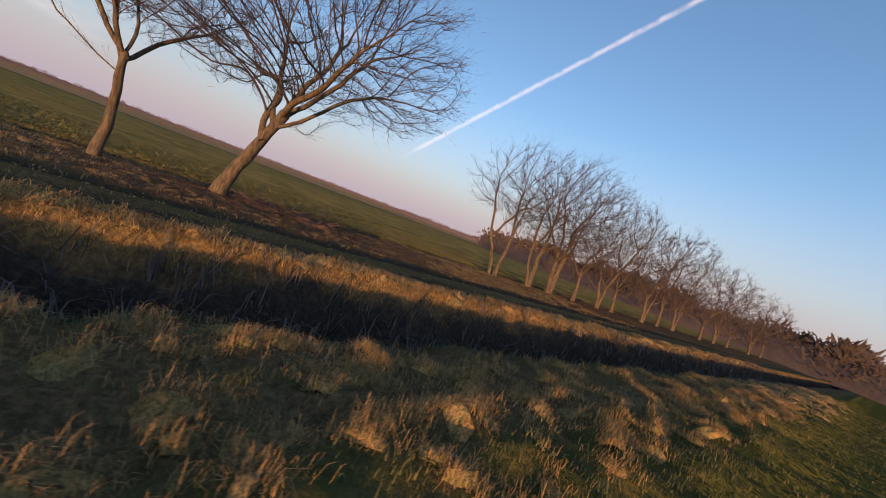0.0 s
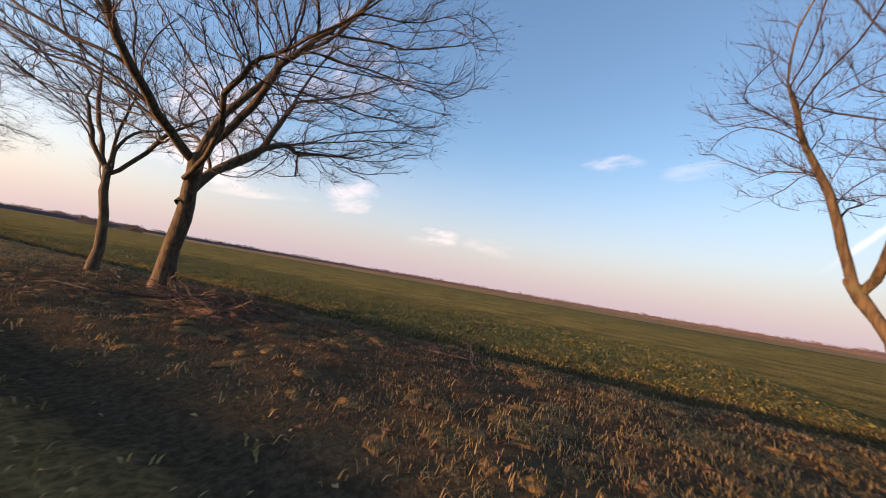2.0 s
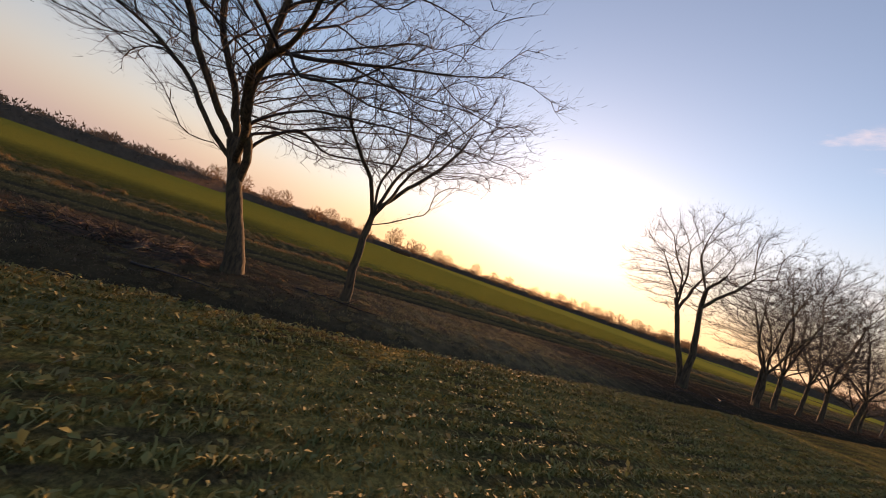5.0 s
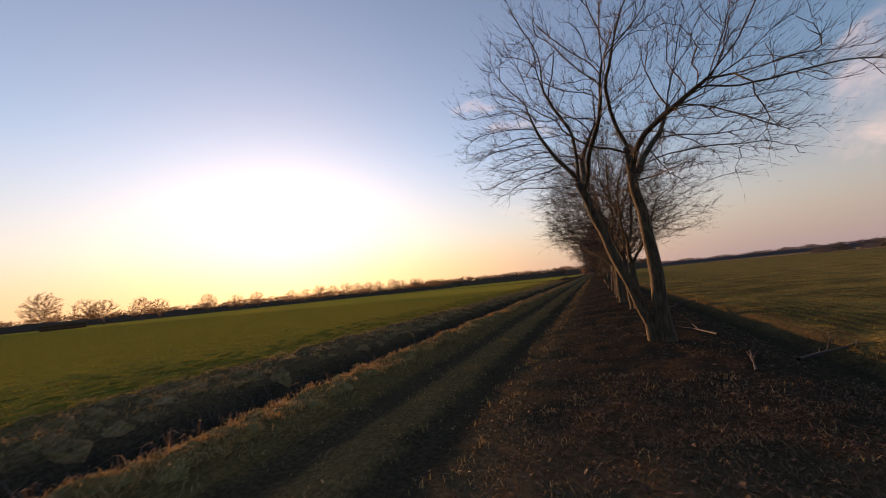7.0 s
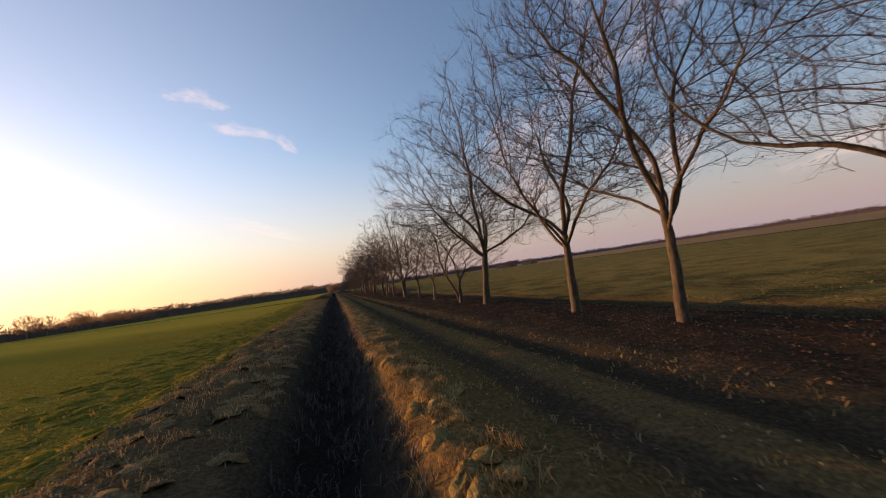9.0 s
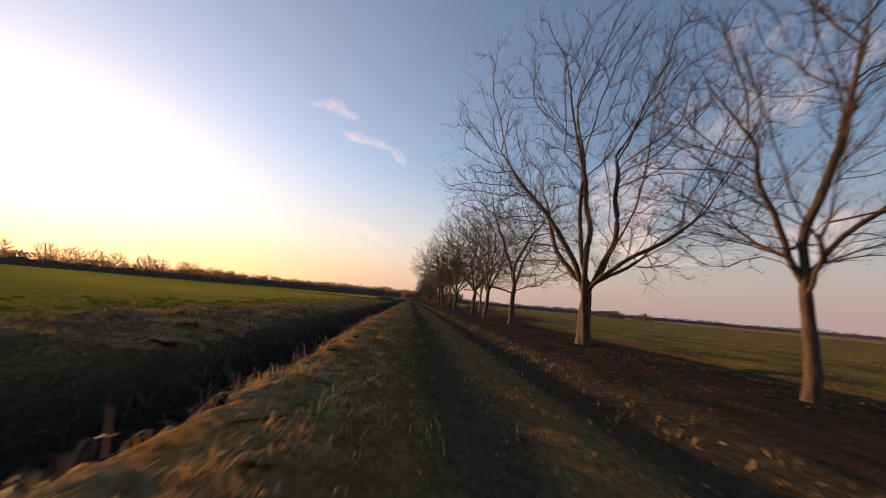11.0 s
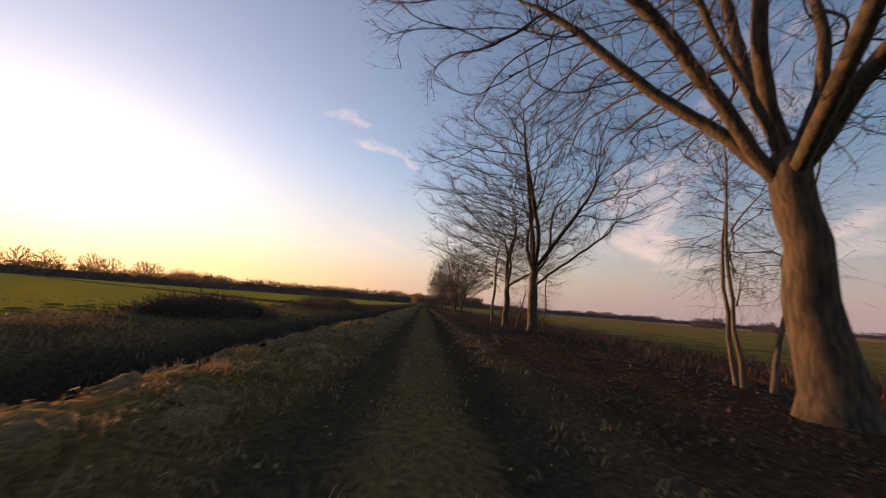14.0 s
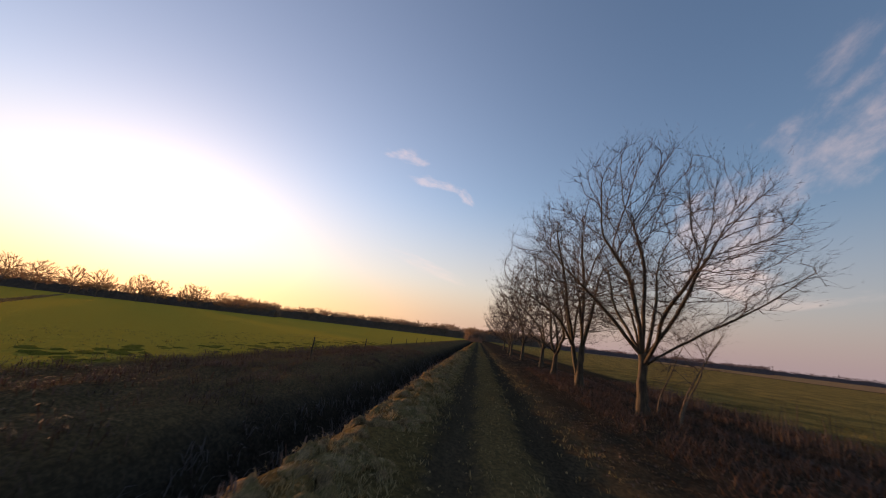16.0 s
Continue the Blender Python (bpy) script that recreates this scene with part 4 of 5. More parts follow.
x, y = clumped(r, x, y, 235, 0.5, -0.25)
mounds("verge_hump", *hummocks(r, x, y, 0.15, 0.03, 8), CLODS, "low clods of trampled brown grass on the verge")
near = y < 7
stuff("verge_hair", *tufts(r, x[near], y[near], 0.11, 30, 1.2, 0.8, 0.005, 0.16, 0.01), TRACKGRASS, "withered blades on the clods of the verge", "grass")
r, x, y = scatter(1.9, 7.2, 18, 28, 5.0, 138)
mounds("pale_hump", *hummocks(r, x, y, 0.11, 0.035, 8), THATCH, "pale lumps of withered grass on the verge")
stuff("pale_hair", *tufts(r, x, y, 0.09, 20, 1.2, 0.7, 0.005, 0.12, 0.01), TUSSOCK, "withered blades on the pale lumps", "grass")
r, x, y = scatter(-15.0, -8.7, 14, 235, 1.5, 137)
keep = (r.uniform(0, 1, len(x)) < np.interp(x, [-15, -11], [0.35, 1])) & (x < np.interp(y, [112, 150], [-8.7, -11.6]))
x, y = x[keep], y[keep]
mounds("meadow_hump", *hummocks(r, x, y, 0.26, 0.045, 6), GREENS, "low green tufts at the edge of the meadow")
# dry orange grass on the lip between ditch and track, in hanging clumps
r, x, y = scatter(-3.35, -2.15, -28, 256, 7, 101)
x, y = clumped(r, x, y, 201, 0.9, -0.3)
stuff("dry_grass", *tufts(r, x, y, np.interp(y, [60, 100], [0.20, 0.13]) * (0.8 + 0.6 * noise2(x * 0.8, y * 0.8, 9, 2)), 15, 1.5, 0.95, 0.007, 0.05),
      STRAW, "dry orange grass on the lip of the ditch", "grass")
r, x, y = scatter(-3.35, -2.2, 0, 26, 24, 118)
x, y = clumped(r, x, y, 218, 0.9, -0.3)
stuff("lip_grass", *tufts(r, x, y, 0.2, 12, 1.5, 0.95, 0.004, 0.08), STRAW, "matted dry grass hanging over the ditch", "grass")
# finer grass where the way comes close
r, x, y = scatter(-8.8, -5.5, -2, 26, 40, 121)
x, y = clumped(r, x, y, 221, 1.1, -0.1)
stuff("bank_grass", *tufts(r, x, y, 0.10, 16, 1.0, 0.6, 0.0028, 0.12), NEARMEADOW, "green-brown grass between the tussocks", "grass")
r, x, y = scatter(-8.0, -6.0, 0, 26, 5, 122)
x, y = clumped(r, x, y, 222, 0.55, 0.0)
stuff("bank_straw", *tufts(r, x, y, 0.10, 60, 1.1, 0.7, 0.0022, 0.10, 0.04), STRAW, "straw-coloured grass heads on the ditch bank", "grass")
r, x, y = scatter(1.5, 7.6, -4, 34, 30, 123)
x, y = clumped(r, x, y, 223, 0.6, -0.3)
pale = r.uniform(0, 1, len(x)) < np.interp(y, [4, 7, 15, 20, 26, 30], [0.5, 0.06, 0.06, 0.6, 0.6, 0.1])
stuff("verge_grass", *tufts(r, x[~pale], y[~pale], 0.08, 8, 1.5, 0.9, 0.005, 0.12), LITTER, "trampled withered grass on the verge", "grass")
stuff("verge_tuft", *tufts(r, x[pale], y[pale], 0.09, 9, 1.3, 0.8, 0.005, 0.10), TUSSOCK, "pale tufts in the trampled verge", "grass")
# matted tufts between ditch and ruts further on
r, x, y = scatter(-3.2, -1.35, 96, 236, 9, 125)
x, y = clumped(r, x, y, 225, 0.8, -0.15)
stuff("matted_grass", *tufts(r, x, y, 0.17 * (0.8 + 0.6 * noise2(x * 0.9, y * 0.9, 6, 2)), 11, 1.5, 0.95, 0.006, 0.12), TUSSOCK, "matted pale grass tufts beside the ruts", "grass")
# dark herbs down in the ditch
r, x, y = scatter(-5.3, -3.25, -28, 236, 9, 103)
stuff("ditch_herbs", *tufts(r, x, y, np.where(y < 34, 0.5, 0.3), 6, 0.8, 0.5, 0.013, 0.06), REED, "dark withered herbs in the ditch", "herbs")
# short green grass of the meadow
r, x, y = scatter(-18, -7.5, -25, 36, 17, 104)
keep = (r.uniform(0, 1, len(x)) < np.interp(x, [-22, -13], [0.05, 1])) & (x < np.interp(y, [15, 26], [-7.5, -8.4]))
x, y = x[keep], y[keep]
a = tufts(r, x, y, 0.08, 5, 1.0, 0.5, 0.007, 0.06)
r, x, y = scatter(-22, -8.2, 36, 235, 3.5, 105)
keep = (r.uniform(0, 1, len(x)) < np.interp(x, [-26, -11], [0.05, 1])) & (x < np.interp(y, [112, 150], [-8.2, -11.4]))
x, y = x[keep], y[keep]
b = tufts(r, x, y, 0.11, 4, 1.0, 0.5, 0.012, 0.07)
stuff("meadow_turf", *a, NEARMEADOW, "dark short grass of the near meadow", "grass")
stuff("meadow_grass", *b, MEADOW, "short green meadow grass", "grass")
# a weedy drain that leaves the ditch and crosses the meadow
r = np.random.default_rng(142)
q = r.uniform(0, 1, 5200) ** 1.4 * 230
x, y = -11.5 - 0.785 * q + r.normal(0, 0.2, len(q)), 191.5 + 0.62 * q + r.normal(0, 0.2, len(q))
stuff("drain_herbs", *tufts(r, x, y, 0.28 * (1 + 1.1 * noise2(q * 0.15, q * 0, 15, 3)), 5, 0.8, 0.5, 0.025, 0.15), TRACKGRASS, "dark herbs along a drain across the meadow", "herbs")
# worn grass of the track and the verge
r, x, y = scatter(-2.4, 1.9, -12, 246, 8, 106)
keep = (np.abs(np.abs(x) - 0.85) > 0.27) | (r.uniform(0, 1, len(x)) < 0.08)
x, y = x[keep], y[keep]
a = tufts(r, x, y, np.where(np.abs(x) < 0.5, 0.065, 0.105), 4, 1.1, 0.5, 0.009, 0.05)
r, x, y = scatter(1.6, 7.6, -20, 250, 7, 107)
x, y = clumped(r, x, y, 207, 0.4, -0.1)
b = tufts(r, x, y, 0.075, 5, 1.6, 0.8, 0.006, 0.10)
stuff("track_grass", *a, TRACKGRASS, "worn grass on the track", "grass")
stuff("verge_mat", *b, LITTER, "matted brown grass under the trees", "grass")
r, x, y = scatter(1.7, 7.6, -20, 250, 2.2, 117)
x, y = clumped(r, x, y, 217, 0.35, 0.1)
stuff("verge_straw", *tufts(r, x, y, 0.05, 9, 2.6, 1.0, 0.004, 0.12), TRACKGRASS, "flattened dry grass under the trees", "grass")


def leaves(r, x, y, size, lift=0.012):
    n = len(x)
    c = np.stack([x, y, height(x, y) + lift + r.uniform(0, 0.02, n)], 1)
    az = r.uniform(0, 2 * np.pi, n)
    s = size * r.uniform(0.6, 1.4, n)
    u = np.stack([np.cos(az), np.sin(az), r.normal(0, 0.35, n)], 1) * s[:, None]
    v = np.stack([-np.sin(az), np.cos(az), r.normal(0, 0.35, n)], 1) * (s * 0.55)[:, None]
    V = np.stack([c - u, c + v + np.array([0, 0, 0.01]), c + u, c - v + np.array([0, 0, 0.01])], 1).reshape(-1, 3)
    q = (np.arange(n) * 4)[:, None]
    return V, np.concatenate([q + [0, 1, 2], q + [0, 2, 3]], 0)


r, x, y = scatter(1.5, 7.4, -15, 250, 26, 108)
x, y = clumped(r, x, y, 208, 0.3, -0.25)
stuff("leaf_litter", *leaves(r, x, y, 0.034), LITTER, "brown fallen leaves on the verge", "leaves")

# drilled crop of the far field, rows along the track
r = np.random.default_rng(109)
line = np.arange(-2, 37, 0.105)
xs = np.repeat(8.35 + 0.45 * np.arange(27), len(line))
ys = np.tile(line, 27)
xs, ys = xs + r.normal(0, 0.035, len(xs)), ys + r.uniform(-0.09, 0.09, len(ys))
keep = r.uniform(0, 1, len(xs)) < np.interp(noise2(xs * 0.5, ys * 0.4, 8, 3), [-0.5, 0.2], [0.5, 1.0]) * np.interp(xs, [13, 21], [1, 0.25])
a = tufts(r, xs[keep], ys[keep], 0.115 * (1 + 0.45 * noise2(xs[keep] * 0.7, ys[keep] * 0.7, 77, 2)), 9, 1.5, 1.0, 0.013, 0.07)
r, x, y = scatter(8.7, 26, 34, 250, 3.0, 110)
keep = (r.uniform(0, 1, len(x)) < np.interp(x, [9, 30], [1, 0.05])) & (x > np.interp(y, [105, 130], [8.7, 11.3]))
x, y = x[keep], y[keep]
b = tufts(r, x, y, 0.09, 4, 1.3, 0.8, 0.011, 0.10)
stuff("crop_plants", *joined([a, b]), CROP, "young green and yellowing crop in rows", "crop")

# scattered dead leaves and bits of straw on the track
r, x, y = scatter(-2.6, 1.7, 4, 248, 4, 141)
stuff("track_litter", *leaves(r, x, y, 0.026, 0.02), TUSSOCK, "pale dead leaves strewn on the track", "leaves")

# low ruffled leaves that close the ground between the plants
r, x, y = scatter(8.3, 16.5, -2, 36, 120, 140)
x, y = clumped(r, x, y, 240, 0.9, -0.35)
row = np.abs((x - 8.35) / 0.45 - np.round((x - 8.35) / 0.45))
keep = r.uniform(0, 1, len(x)) < np.interp(row, [0.14, 0.34], [1.0, 0.08]) * np.interp(x, [12, 16.5], [1, 0.3])
x, y = x[keep], y[keep]
v, f = leaves(r, x, y, 0.042, 0.03)
v[:, 2] += np.repeat(r.uniform(0, 0.07, len(x)), 4)
stuff("crop_leaves", v, f, CROP, "low ruffled crop leaves covering the soil", "crop")

# tall dead stalks and brambles beside the row
r, x, y = scatter(7.4, 11.0, 189, 206, 0.8, 111)
stuff("dead_stalks", *tufts(r, x, y, 1.6, 3, 0.22, 0.15, 0.006, 0.08), REED, "tall dead weed stalks on the verge", "weeds")
r, x, y = scatter(6.9, 11.4, 116, 218, 7.0, 113)
x, y = clumped(r, x, y, 213, 0.5, -0.4)
stuff("bramble_mat", *tufts(r, x, y, 0.3 * (1 + 0.6 * noise2(x * 0.7, y * 0.5, 13, 2)), 9, 1.4, 0.85, 0.009, 0.18), RUST, "dark withered brambles along the field's edge", "brambles")
r, x, y = scatter(8.0, 11.6, 118, 216, 3.6, 115)
x, y = clumped(r, x, y, 215, 0.4, -0.2)
stuff("bramble_stalks", *tufts(r, x, y, np.interp(y, [118, 148, 156, 216], [1.05, 1.05, 0.6, 0.5]) * (1 + 0.5 * noise2(x * 0.5, y * 0.5, 14, 2)), 8, 0.6, 0.4, 0.006, 0.16), REED, "thin dark stalks among the brambles", "brambles")
r, x, y = scatter(3.4, 8.6, 172, 222, 8, 114)
stuff("bramble_litter", *tufts(r, x, y, 0.28, 9, 1.3, 0.8, 0.008, 0.14), RUST, "rusty bramble growth on the verge", "brambles")


def shrub(x, y, tall, spread, stems, label, seed, mat=None, name="shrub", leafy=0):
    """A bush of thin stems from one foot."""
    r = np.random.default_rng(seed)
    root = tagged(new(name), label, "shrub", "shrubs on the verge")
    root.matrix_world = pose(x, y, float(height(x, y)) - 0.04)
    az = r.uniform(0, 2 * np.pi, stems)
    a = np.radians(r.uniform(4, 60, stems))
    d = np.stack([np.sin(a) * np.cos(az), np.sin(a) * np.sin(az), np.cos(a)], 1)
    L = tall * r.uniform(0.7, 1.1, stems) * (1 - 0.25 * np.sin(a) * (1 - spread / tall))
    P = grow(r, r.normal(0, 0.1, (stems, 3)) * np.array([spread * 0.7, spread * 0.7, 0]), d, L, 6, 0.12, 0.02)
    R = taper(np.full(stems, 0.016), 6, 0.25)
    for k in range(stems):
        v, f = tubes(P[k:k + 1], R[k:k + 1], 4)
        part("stem", mesh_of("stem", v, f, mat or TWIG), root)
    pieces = []
    for per, seg, ratio in ((6, 2, 0.4), (4, 1, 0.5)):
        at, dd, LL, rr = fork_off(r, P, R, per, 0.2, 0.98, 42, ratio, 0.3)
        P = grow(r, at, dd, LL, seg, 0.16, 0.02)
        R = taper(np.maximum(rr, 0.004), seg, 0.4)
        pieces.append(spikes(P, R, 3))
    v, f = joined(pieces)
    part("crown", mesh_of("crown", v, f, mat or TWIG), root)
    if leafy:
        pick = P.reshape(-1, 3)[r.integers(0, P.shape[0] * P.shape[1], leafy)]
        s = 0.032 * r.uniform(0.6, 1.4, (leafy, 1))
        u, w = unit(r.normal(0, 1, (leafy, 3))) * s, unit(r.normal(0, 1, (leafy, 3))) * s * 0.6
        V = np.stack([pick - u, pick + w, pick + u, pick - w], 1).reshape(-1, 3)
        q = (np.arange(leafy) * 4)[:, None]
        part("foliage", mesh_of("foliage", V, np.concatenate([q + [0, 1, 2], q + [0, 2, 3]], 0), RUST), root, "withered brown leaves")
    return root


for k, (sx, sy, h) in enumerate([(8.8, 128, 1.5), (9.5, 131, 1.4), (10.2, 136, 1.6), (9.0, 139, 1.5), (9.8, 142, 1.4), (9.4, 146, 1.6), (10.5, 150, 1.5), (10.4, 144.8, 2.6),
                                 (7.3, 185.8, 2.2), (8.0, 187.0, 2.0), (8.6, 185.6, 2.1), (6.7, 181.2, 2.0), (6.3, 180.4, 1.8), (9.5, 190.5, 2.2), (10.8, 192.0, 2.4), (11.8, 189.5, 2.5), (12.6, 193.0, 2.2), (9.0, 193.4, 2.0), (11.2, 195.5, 2.3)]):
    shrub(sx, sy, h, h * 0.9, 16, "thin bare shrub beside the tree row", 400 + k)
shrub(4.9, 139.7, 1.0, 1.6, 22, "low bush with withered rust-brown leaves", 420, leafy=3200)
shrub(4.2, 139.2, 0.7, 1.3, 20, "low bush with withered rust-brown leaves", 423, leafy=2200)
shrub(8.6, 141.4, 1.0, 1.5, 22, "low bush with withered rust-brown leaves", 421, leafy=2600)
shrub(9.6, 143.6, 2.8, 2.2, 16, "thin bare shrub beside the tree row", 422)


def thicket(x0, x1, y0, y1, tall, seed, label):
    """A mound of tangled stems on the ditch bank."""
    r = np.random.default_rng(seed)
    n = 3600
    x, y = r.uniform(x0, x1, n), r.uniform(y0, y1, n)
    u, v = (x - (x0 + x1) / 2) / (x1 - x0) * 2, (y - (y0 + y1) / 2) / (y1 - y0) * 2
    dome = np.sqrt(np.clip(1 - u * u - v * v, 0, 1)) * tall * (0.8 + 0.3 * noise2(x, y, seed, 2))
    az = r.uniform(0, 2 * np.pi, n)
    d = np.stack([np.cos(az), np.sin(az), np.full(n, 0.9)], 1)
    s = np.stack([x, y, height(x, y) + dome * r.uniform(0.0, 0.75, n)], 1)
    P = grow(r, s, d, r.uniform(0.35, 0.8, n), 3, 0.3, -0.12)
    V, F = spikes(P, np.full((n, 4), 0.008), 3)
    return tagged(new("thicket", mesh_of("thicket", V, F, REED)), label, "thicket", kind="stuff")


thicket(-10.4, -6.0, 178, 191, 1.5, 430, "dark bramble mound on the ditch bank")
thicket(-9.5, -6.5, 165, 170, 0.8, 431, "dark bramble mound on the ditch bank")


def branch(x, y, z, az, length, radius, seed, label="broken dead branch lying on the ground"):
    r = np.random.default_rng(seed)
    root = tagged(new("fallen_branch"), label, "branch", "branches on the ground")
    root.matrix_world = pose(x, y, float(height(x, y)) + radius * 0.6 + z, 0, 0, az)
    P = grow(r, np.zeros((1, 3)), np.array([[1.0, 0, 0.0]]), np.array([length]), 8, 0.10, 0.0)
    P[..., 2] = np.abs(P[..., 2]) * 0.2
    R = taper(np.array([radius]), 8, 0.35)
    v, f = tubes(P, R, 6)
    part("stick", mesh_of("stick", v, f, TWIG, True), root)
    at, d, L, rr = fork_off(r, P, R, 5, 0.3, 0.97, 40, 0.35)
    d[:, 2] = np.abs(d[:, 2]) * 0.5
    P, R = grow(r, at, d, L, 4, 0.12, 0.0), taper(np.maximum(rr, 0.006), 4, 0.4)
    for k in range(len(P)):
        v, f = tubes(P[k:k + 1], R[k:k + 1], 4)
        part("side_twig", mesh_of("side_twig", v, f, TWIG), root)


for k, (bx, by, az, L, rd) in enumerate([(2.2, 164.8, 71, 2.6, 0.012), (2.4, 167.0, 60, 1.2, 0.03), (5.0, 5.4, 32, 2.2, 0.022), (5.6, 6.6, 280, 0.9, 0.03), (4.4, 12.2, 150, 1.6, 0.03),
                                         (5.0, 15.8, 80, 2.4, 0.03), (3.6, 13.0, 120, 1.5, 0.025), (6.6, 12.4, 60, 1.8, 0.03), (6.4, 38.6, 110, 2.6, 0.04), (7.0, 35.6, 40, 2.2, 0.035),
                                         (5.9, 34.4, 80, 1.6, 0.03), (6.8, 41.0, 150, 2.0, 0.03), (4.6, 124.4, 20, 2.2, 0.04), (6.2, 46.0, 60, 1.5, 0.03), (7.2, 49.6, 30, 1.4, 0.03)]):
    branch(bx, by, 0.0, az, L, rd, 500 + k)


def root_mound(x, y, seed):
    """A torn heap of earth and roots, with brushwood lying over it."""
    r = np.random.default_rng(seed)
    n, m = 36, 18
    az, u = np.meshgrid(np.linspace(0, 2 * np.pi, n, endpoint=False), np.linspace(0, 1, m))
    X, Y = np.cos(az) * (1 - u) * 0.85, np.sin(az) * (1 - u) * 1.25
    Z = 0.20 * np.sqrt(1 - (1 - u) ** 2) + 0.16 * noise2(X * 3.5 + 5, Y * 3.5, seed, 4) - 0.08
    Z[-1] = Z[-1].mean()
    i = (np.arange(m - 1)[:, None] * n + np.arange(n)).ravel()
    j = (np.arange(m - 1)[:, None] * n + (np.arange(n) + 1) % n).ravel()
    root = tagged(new("root_mound"), "torn heap of red-brown earth, roots and brushwood at the oak's foot", "earth mound")
    root.matrix_world = pose(x, y, float(height(x, y)))
    part("earth", mesh_of("earth", np.stack([X, Y, Z], -1).reshape(-1, 3), np.stack([i, j, j + n, i + n], 1), EARTH, True), root)
    k = 26
    az = r.uniform(0, 2 * np.pi, k)
    s = np.stack([np.cos(az) * 0.4, np.sin(az) * 0.6, np.full(k, 0.12)], 1)
    P = grow(r, s, np.stack([np.cos(az), np.sin(az), np.full(k, 0.35)], 1), r.uniform(0.5, 1.1, k), 6, 0.3, -0.10)
    for q in P:
        v, f = tubes(q[None], taper(np.full(1, 0.022), 6, 0.25), 5)
        part("root", mesh_of("root", v, f, BARK, True), root, "bare torn root")
    k = 260
    az, q = r.uniform(0, 2 * np.pi, k), np.sqrt(r.uniform(0, 1, k))
    s = np.stack([np.cos(az) * q * 0.9, np.sin(az) * q * 1.4, 0.05 + 0.22 * (1 - q * q) * r.uniform(0.4, 1.2, k)], 1)
    a = r.uniform(0, 2 * np.pi, k)
    P = grow(r, s, np.stack([np.cos(a), np.sin(a), r.uniform(0.0, 0.5, k)], 1), r.uniform(0.25, 0.8, k), 4, 0.25, -0.05)
    v, f = spikes(P, taper(np.full(k, 0.007), 4, 0.5), 3)
    tagged(part("brushwood", mesh_of("brushwood", v, f, TWIG), root, "tangle of thin dead twigs"), kind="stuff")


m, gr, s = material("red_earth")
at = spot(gr)
gr.feed(s.inputs["Base Color"], gr.mix(gr.ramp(gr.noise(at, 9, 5, 0.65), 0.3, 0.7), (0.045, 0.026, 0.018), (0.16, 0.078, 0.044)))
s.inputs["Roughness"].default_value = 0.95
bump(gr, s, gr.noise(at, 18, 5, 0.7), 1.0, 0.05)
EARTH = m
root_mound(4.5, 11.0, 601)
root_mound(4.9, 12.5, 602)


# ================= distance =================
def far_tree(seed, tall, spread):
    """A far bare tree with a round airy crown."""
    return build_tree(0, 0, tall, 0.2, tall * 0.24, ONE, spread, "far bare round-crowned tree at the field's end", seed, limbs=8, low=70, dense=0.85, mat=HAZEBARK,
                      twigs_of=CROWNGLOW, tip=0.011, step=0.6, twig=(2, 2), twig_len=1.1, twig_r=0.12, name="far_tree", group="far trees behind the meadow")


KINDS = [far_tree(700, 12, 5.5), far_tree(701, 10, 4.2), far_tree(702, 13, 5.0), far_tree(703, 9, 4.6)]
# azimuth and distance from two places of the track, kind, size
FAR = [(99, 330, 0, 1.25), (96, 330, 0, 1.3), (92, 335, 1, 1.3), (90, 330, 2, 1.2), (85, 335, 3, 1.3), (82.7, 330, 0, 1.2), (80, 335, 1, 1.2), (77, 340, 3, 1.3),
       (72, 330, 2, 1.35), (68.7, 335, 1, 1.3), (67.3, 335, 3, 1.35), (64.0, 340, 2, 1.0), (62.3, 340, 1, 1.1), (57.2, 345, 2, 0.95), (54.0, 350, 3, 1.1), (51.5, 355, 1, 1.1),
       (47.0, 360, 3, 1.1), (45.0, 360, 1, 1.0), (42.9, 360, 0, 1.0), (41.0, 365, 2, 0.9)]
NEXT = [(49.5, 345, 2, 1.1), (47.3, 345, 0, 1.1), (45.1, 350, 1, 1.3), (43.2, 350, 3, 1.4), (40.1, 355, 0, 1.15), (38.4, 355, 3, 1.3), (35.7, 360, 2, 1.0), (34.6, 360, 1, 1.2), (32.3, 365, 0, 0.9),
        (31.0, 370, 3, 1.1), (29.6, 375, 1, 1.0), (28.0, 380, 3, 1.0)]
used = set()
for k, (az, dist, kind, size) in enumerate(FAR + NEXT):
    d = way(az, 0) * dist + (Vector((7, 24, 0)) if k < len(FAR) else Vector((0, 132, 0)))
    size *= 1.3
    m = pose(d.x, d.y, 0.0, 0, 0, k * 47.0) @ Matrix.Diagonal((size, size, size, 1))
    if kind in used:
        copy_thing(KINDS[kind], m).scale = (size, size, size)
    else:
        used.add(kind)
        KINDS[kind].matrix_world = m


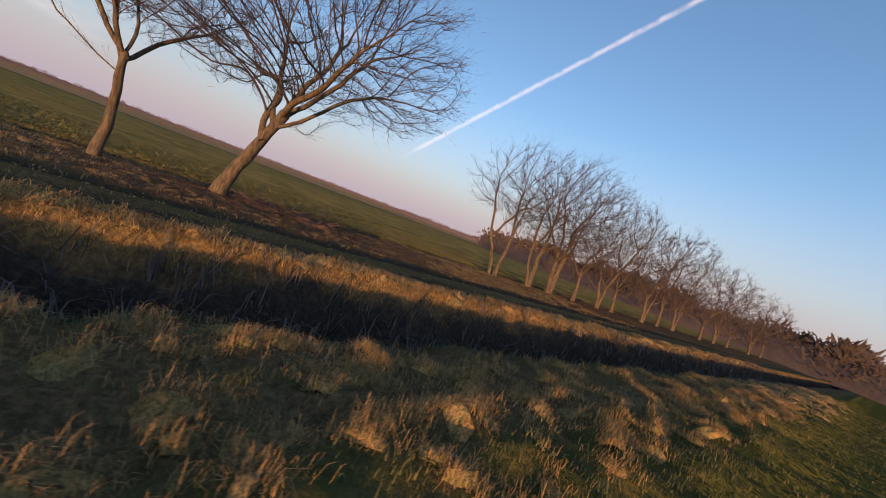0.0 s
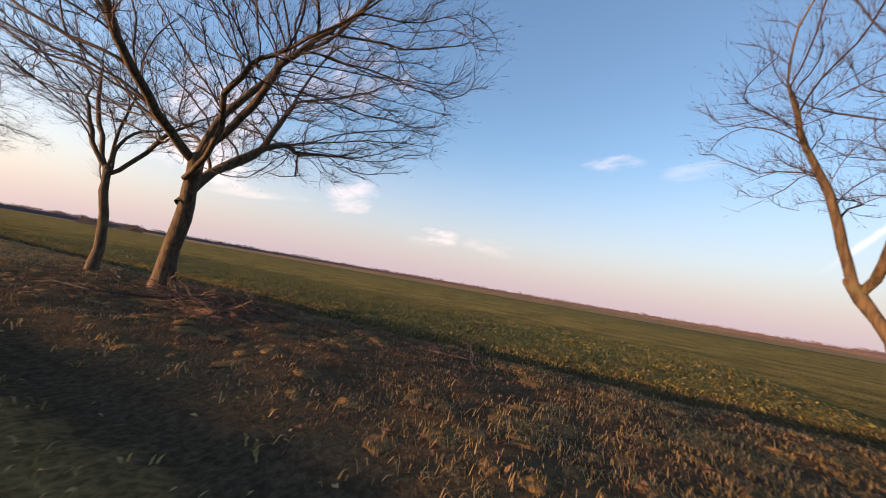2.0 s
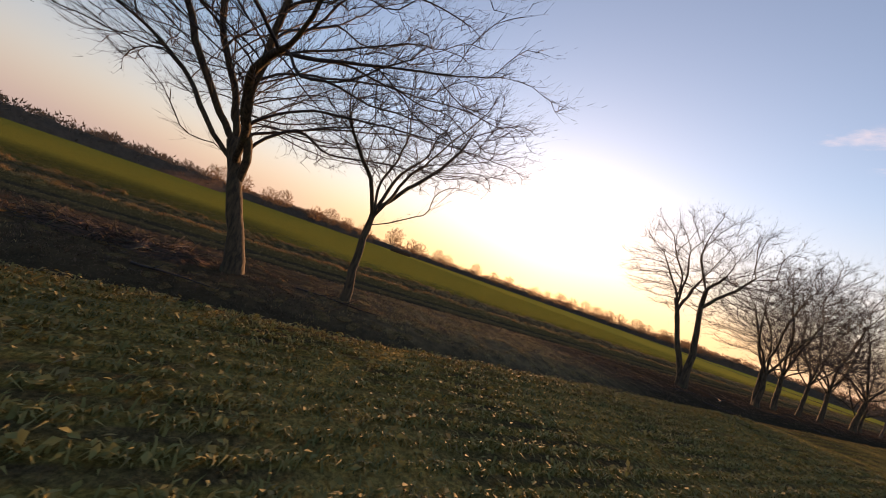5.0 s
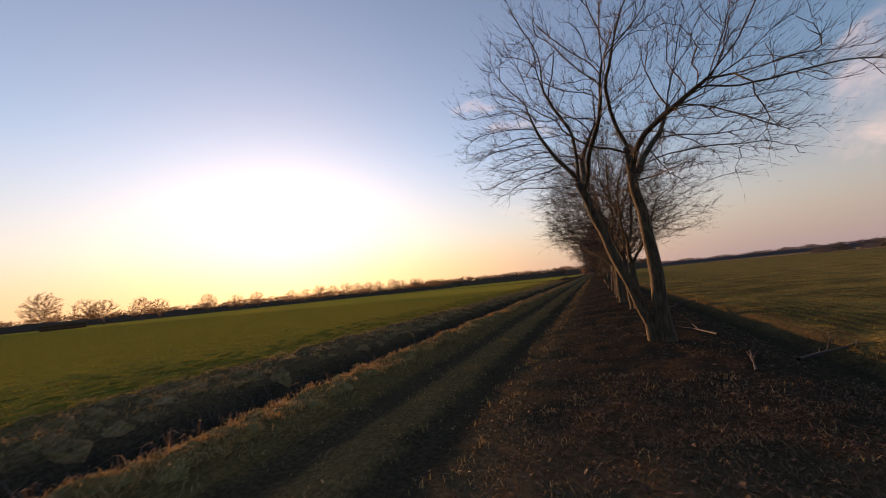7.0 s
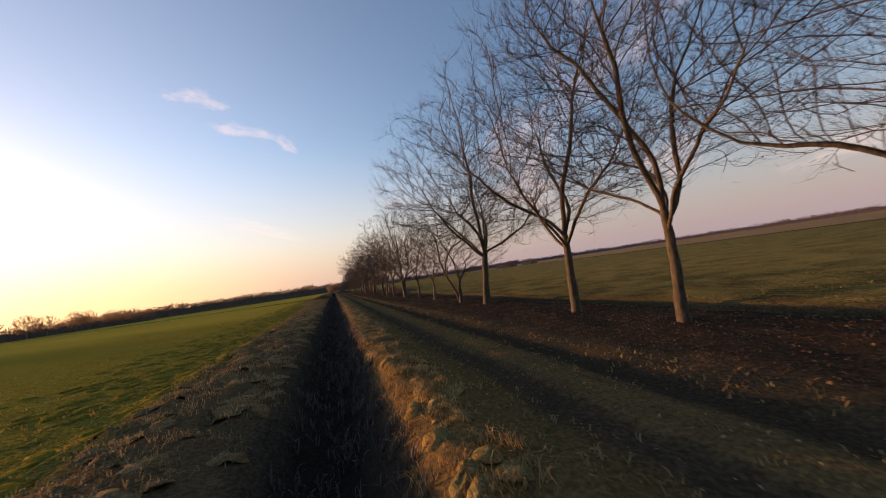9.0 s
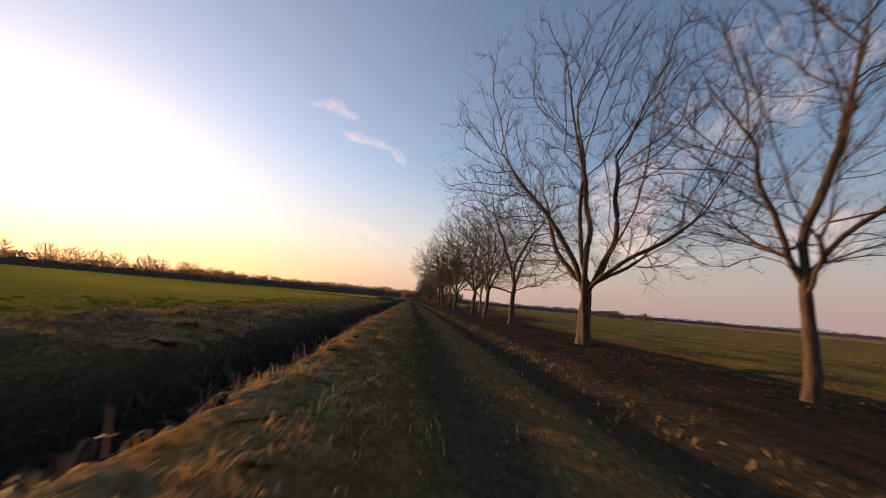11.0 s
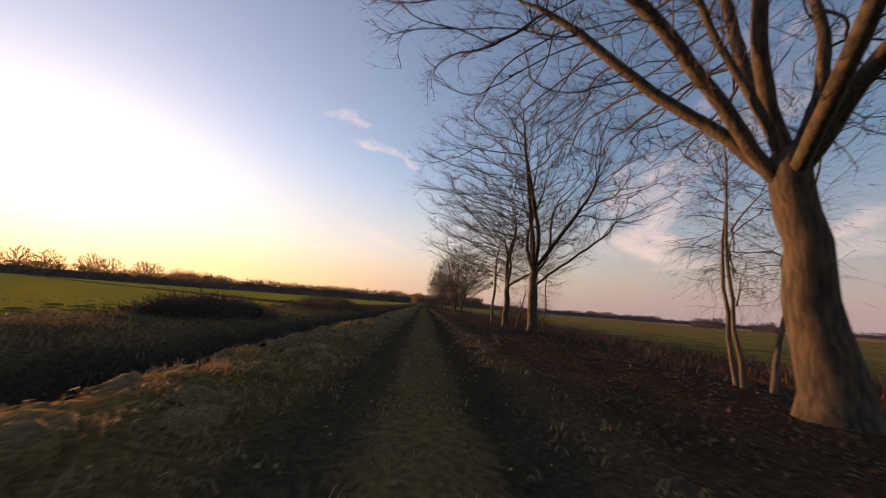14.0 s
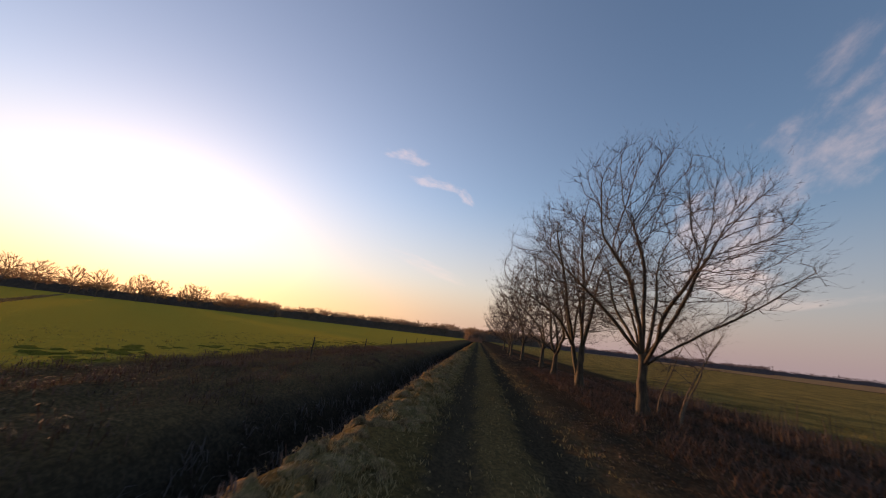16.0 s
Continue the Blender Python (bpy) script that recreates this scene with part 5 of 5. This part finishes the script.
def wood(az0, az1, dist, tall, count, seed, label, name="far_wood", cx=0.0, cy=60.0, depth=30.0, mat=None):
    """A far wood's edge: many small bare crowns over a dark understorey."""
    r = np.random.default_rng(seed)
    az = np.radians(r.uniform(az0, az1, count))
    dd = dist + r.uniform(0, depth, count)
    cx_, cy_ = cx - np.sin(az) * dd, cy + np.cos(az) * dd
    h = tall * (0.78 + 0.30 * noise2(np.degrees(az) * 0.6, dd * 0.02, seed, 3) + r.normal(0, 0.07, count)).clip(0.3, 1.4)
    per = 20
    i = np.repeat(np.arange(count), per)
    k = len(i)
    u = r.uniform(0, 1, k) ** 0.8
    wide = h[i] * 0.30 * np.sqrt(np.clip(1 - (u * 1.25 - 0.45) ** 2, 0.08, 1))
    a = r.uniform(0, 2 * np.pi, k)
    q = np.sqrt(r.uniform(0, 1, k))
    s = np.stack([cx_[i] + np.cos(a) * wide * q, cy_[i] + np.sin(a) * wide * q, h[i] * u * 0.9], 1)
    d = np.stack([np.cos(a) * 0.6, np.sin(a) * 0.6, r.uniform(0.3, 1.2, k)], 1) * (h[i] * 0.16)[:, None]
    w = np.stack([np.cos(az), np.sin(az), 0 * az], 1)[i] * (h[i] * 0.033)[:, None]
    V = np.stack([s - w, s + w, s + d], 1).reshape(-1, 3)
    F = np.arange(len(V)).reshape(-1, 3)
    # bushes under the trees: a ragged bank with a front, a crest and a back
    n = int(abs(az1 - az0) * dist * 0.0175 / 4) + 3
    a = np.radians(np.linspace(az0, az1, n))
    crest = tall * (0.5 + 0.14 * noise2(np.degrees(a) * 2.0, a * 0, seed + 1, 3))
    ring = [np.stack([cx - np.sin(a) * q, cy + np.cos(a) * q, z], 1) for q, z in ((dist - 2, a * 0 - 0.2), (dist + 4, crest), (dist + 14, crest * 0.9), (dist + 20, a * 0 - 0.2))]
    k0 = len(V)
    V = np.concatenate([V] + ring)
    j = np.arange(n - 1)
    for q in range(3):
        b = k0 + q * n + j
        F = np.concatenate([F, np.stack([b, b + 1, b + n + 1], 1), np.stack([b, b + n + 1, b + n], 1)])
    return tagged(new(name, mesh_of(name, V, F, mat or FARHAZE)), label, "woodland", kind="stuff")


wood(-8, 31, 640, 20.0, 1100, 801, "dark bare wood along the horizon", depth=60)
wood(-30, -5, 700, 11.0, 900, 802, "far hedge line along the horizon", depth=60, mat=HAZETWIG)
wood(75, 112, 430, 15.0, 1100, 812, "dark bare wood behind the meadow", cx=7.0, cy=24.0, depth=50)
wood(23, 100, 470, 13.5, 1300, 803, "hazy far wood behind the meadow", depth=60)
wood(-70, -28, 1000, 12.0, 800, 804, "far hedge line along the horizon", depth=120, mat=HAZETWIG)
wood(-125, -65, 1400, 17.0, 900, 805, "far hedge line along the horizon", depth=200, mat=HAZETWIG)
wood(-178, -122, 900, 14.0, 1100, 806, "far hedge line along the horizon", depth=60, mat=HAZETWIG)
wood(176, 214, 170, 12.0, 900, 807, "dark wood behind the field", depth=40, mat=DARKTWIG)
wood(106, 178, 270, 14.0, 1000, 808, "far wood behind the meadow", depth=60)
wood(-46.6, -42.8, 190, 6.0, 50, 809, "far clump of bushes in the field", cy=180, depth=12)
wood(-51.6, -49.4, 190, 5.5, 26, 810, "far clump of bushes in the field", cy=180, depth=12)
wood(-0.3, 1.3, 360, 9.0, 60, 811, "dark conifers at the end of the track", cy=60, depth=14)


def barn(x, y, az):
    root = tagged(new("far_barn"), "long dark barn at the far side of the meadow", "barn")
    root.matrix_world = pose(x, y, 0, 0, 0, az)
    for nm, verts, mt in (("wall", [(-9, -4, 0), (9, -4, 0), (9, 4, 0), (-9, 4, 0), (-9, -4, 2.6), (9, -4, 2.6), (9, 4, 2.6), (-9, 4, 2.6)], EARTH),
                          ("roof", [(-9.4, -4.5, 2.5), (9.4, -4.5, 2.5), (9.4, 4.5, 2.5), (-9.4, 4.5, 2.5), (-9.4, -0.1, 4.6), (9.4, -0.1, 4.6), (9.4, 0.1, 4.6), (-9.4, 0.1, 4.6)], FARHAZE)):
        part(nm, mesh_of(nm, verts, [(0, 3, 2, 1), (4, 5, 6, 7), (0, 1, 5, 4), (1, 2, 6, 5), (2, 3, 7, 6), (3, 0, 4, 7)], mt), root)


d = way(70.4, 0) * 300
barn(d.x + 7, d.y + 24, 70)


def post(x, y, tall, seed):
    r = np.random.default_rng(seed)
    line = np.stack([np.zeros(5), np.zeros(5), np.linspace(-0.1, tall, 5)], 1) + r.normal(0, 0.008, (5, 3)) * np.array([1, 1, 0])
    v, f = tubes(line[None], np.linspace(0.04, 0.034, 5)[None], 8)
    top = len(v)
    v = np.concatenate([v, line[-1:] + [[0, 0, 0.03]]])
    ring = np.arange(top - 8, top)
    f = np.concatenate([in_triangles((v, f))[1], np.stack([ring, np.roll(ring, -1), np.full(8, top)], 1)])
    ob = tagged(new("fence_post", mesh_of("fence_post", v, f, BARK)), "weathered wooden fence post at the meadow's edge", "post", "posts along the meadow")
    ob.matrix_world = pose(x, y, float(height(x, y)), r.normal(0, 2), r.normal(0, 2), 0)


for k in range(7):
    post(-8.4 + 0.2 * math.sin(k), 207 + 7.5 * k, 0.95, 900 + k)
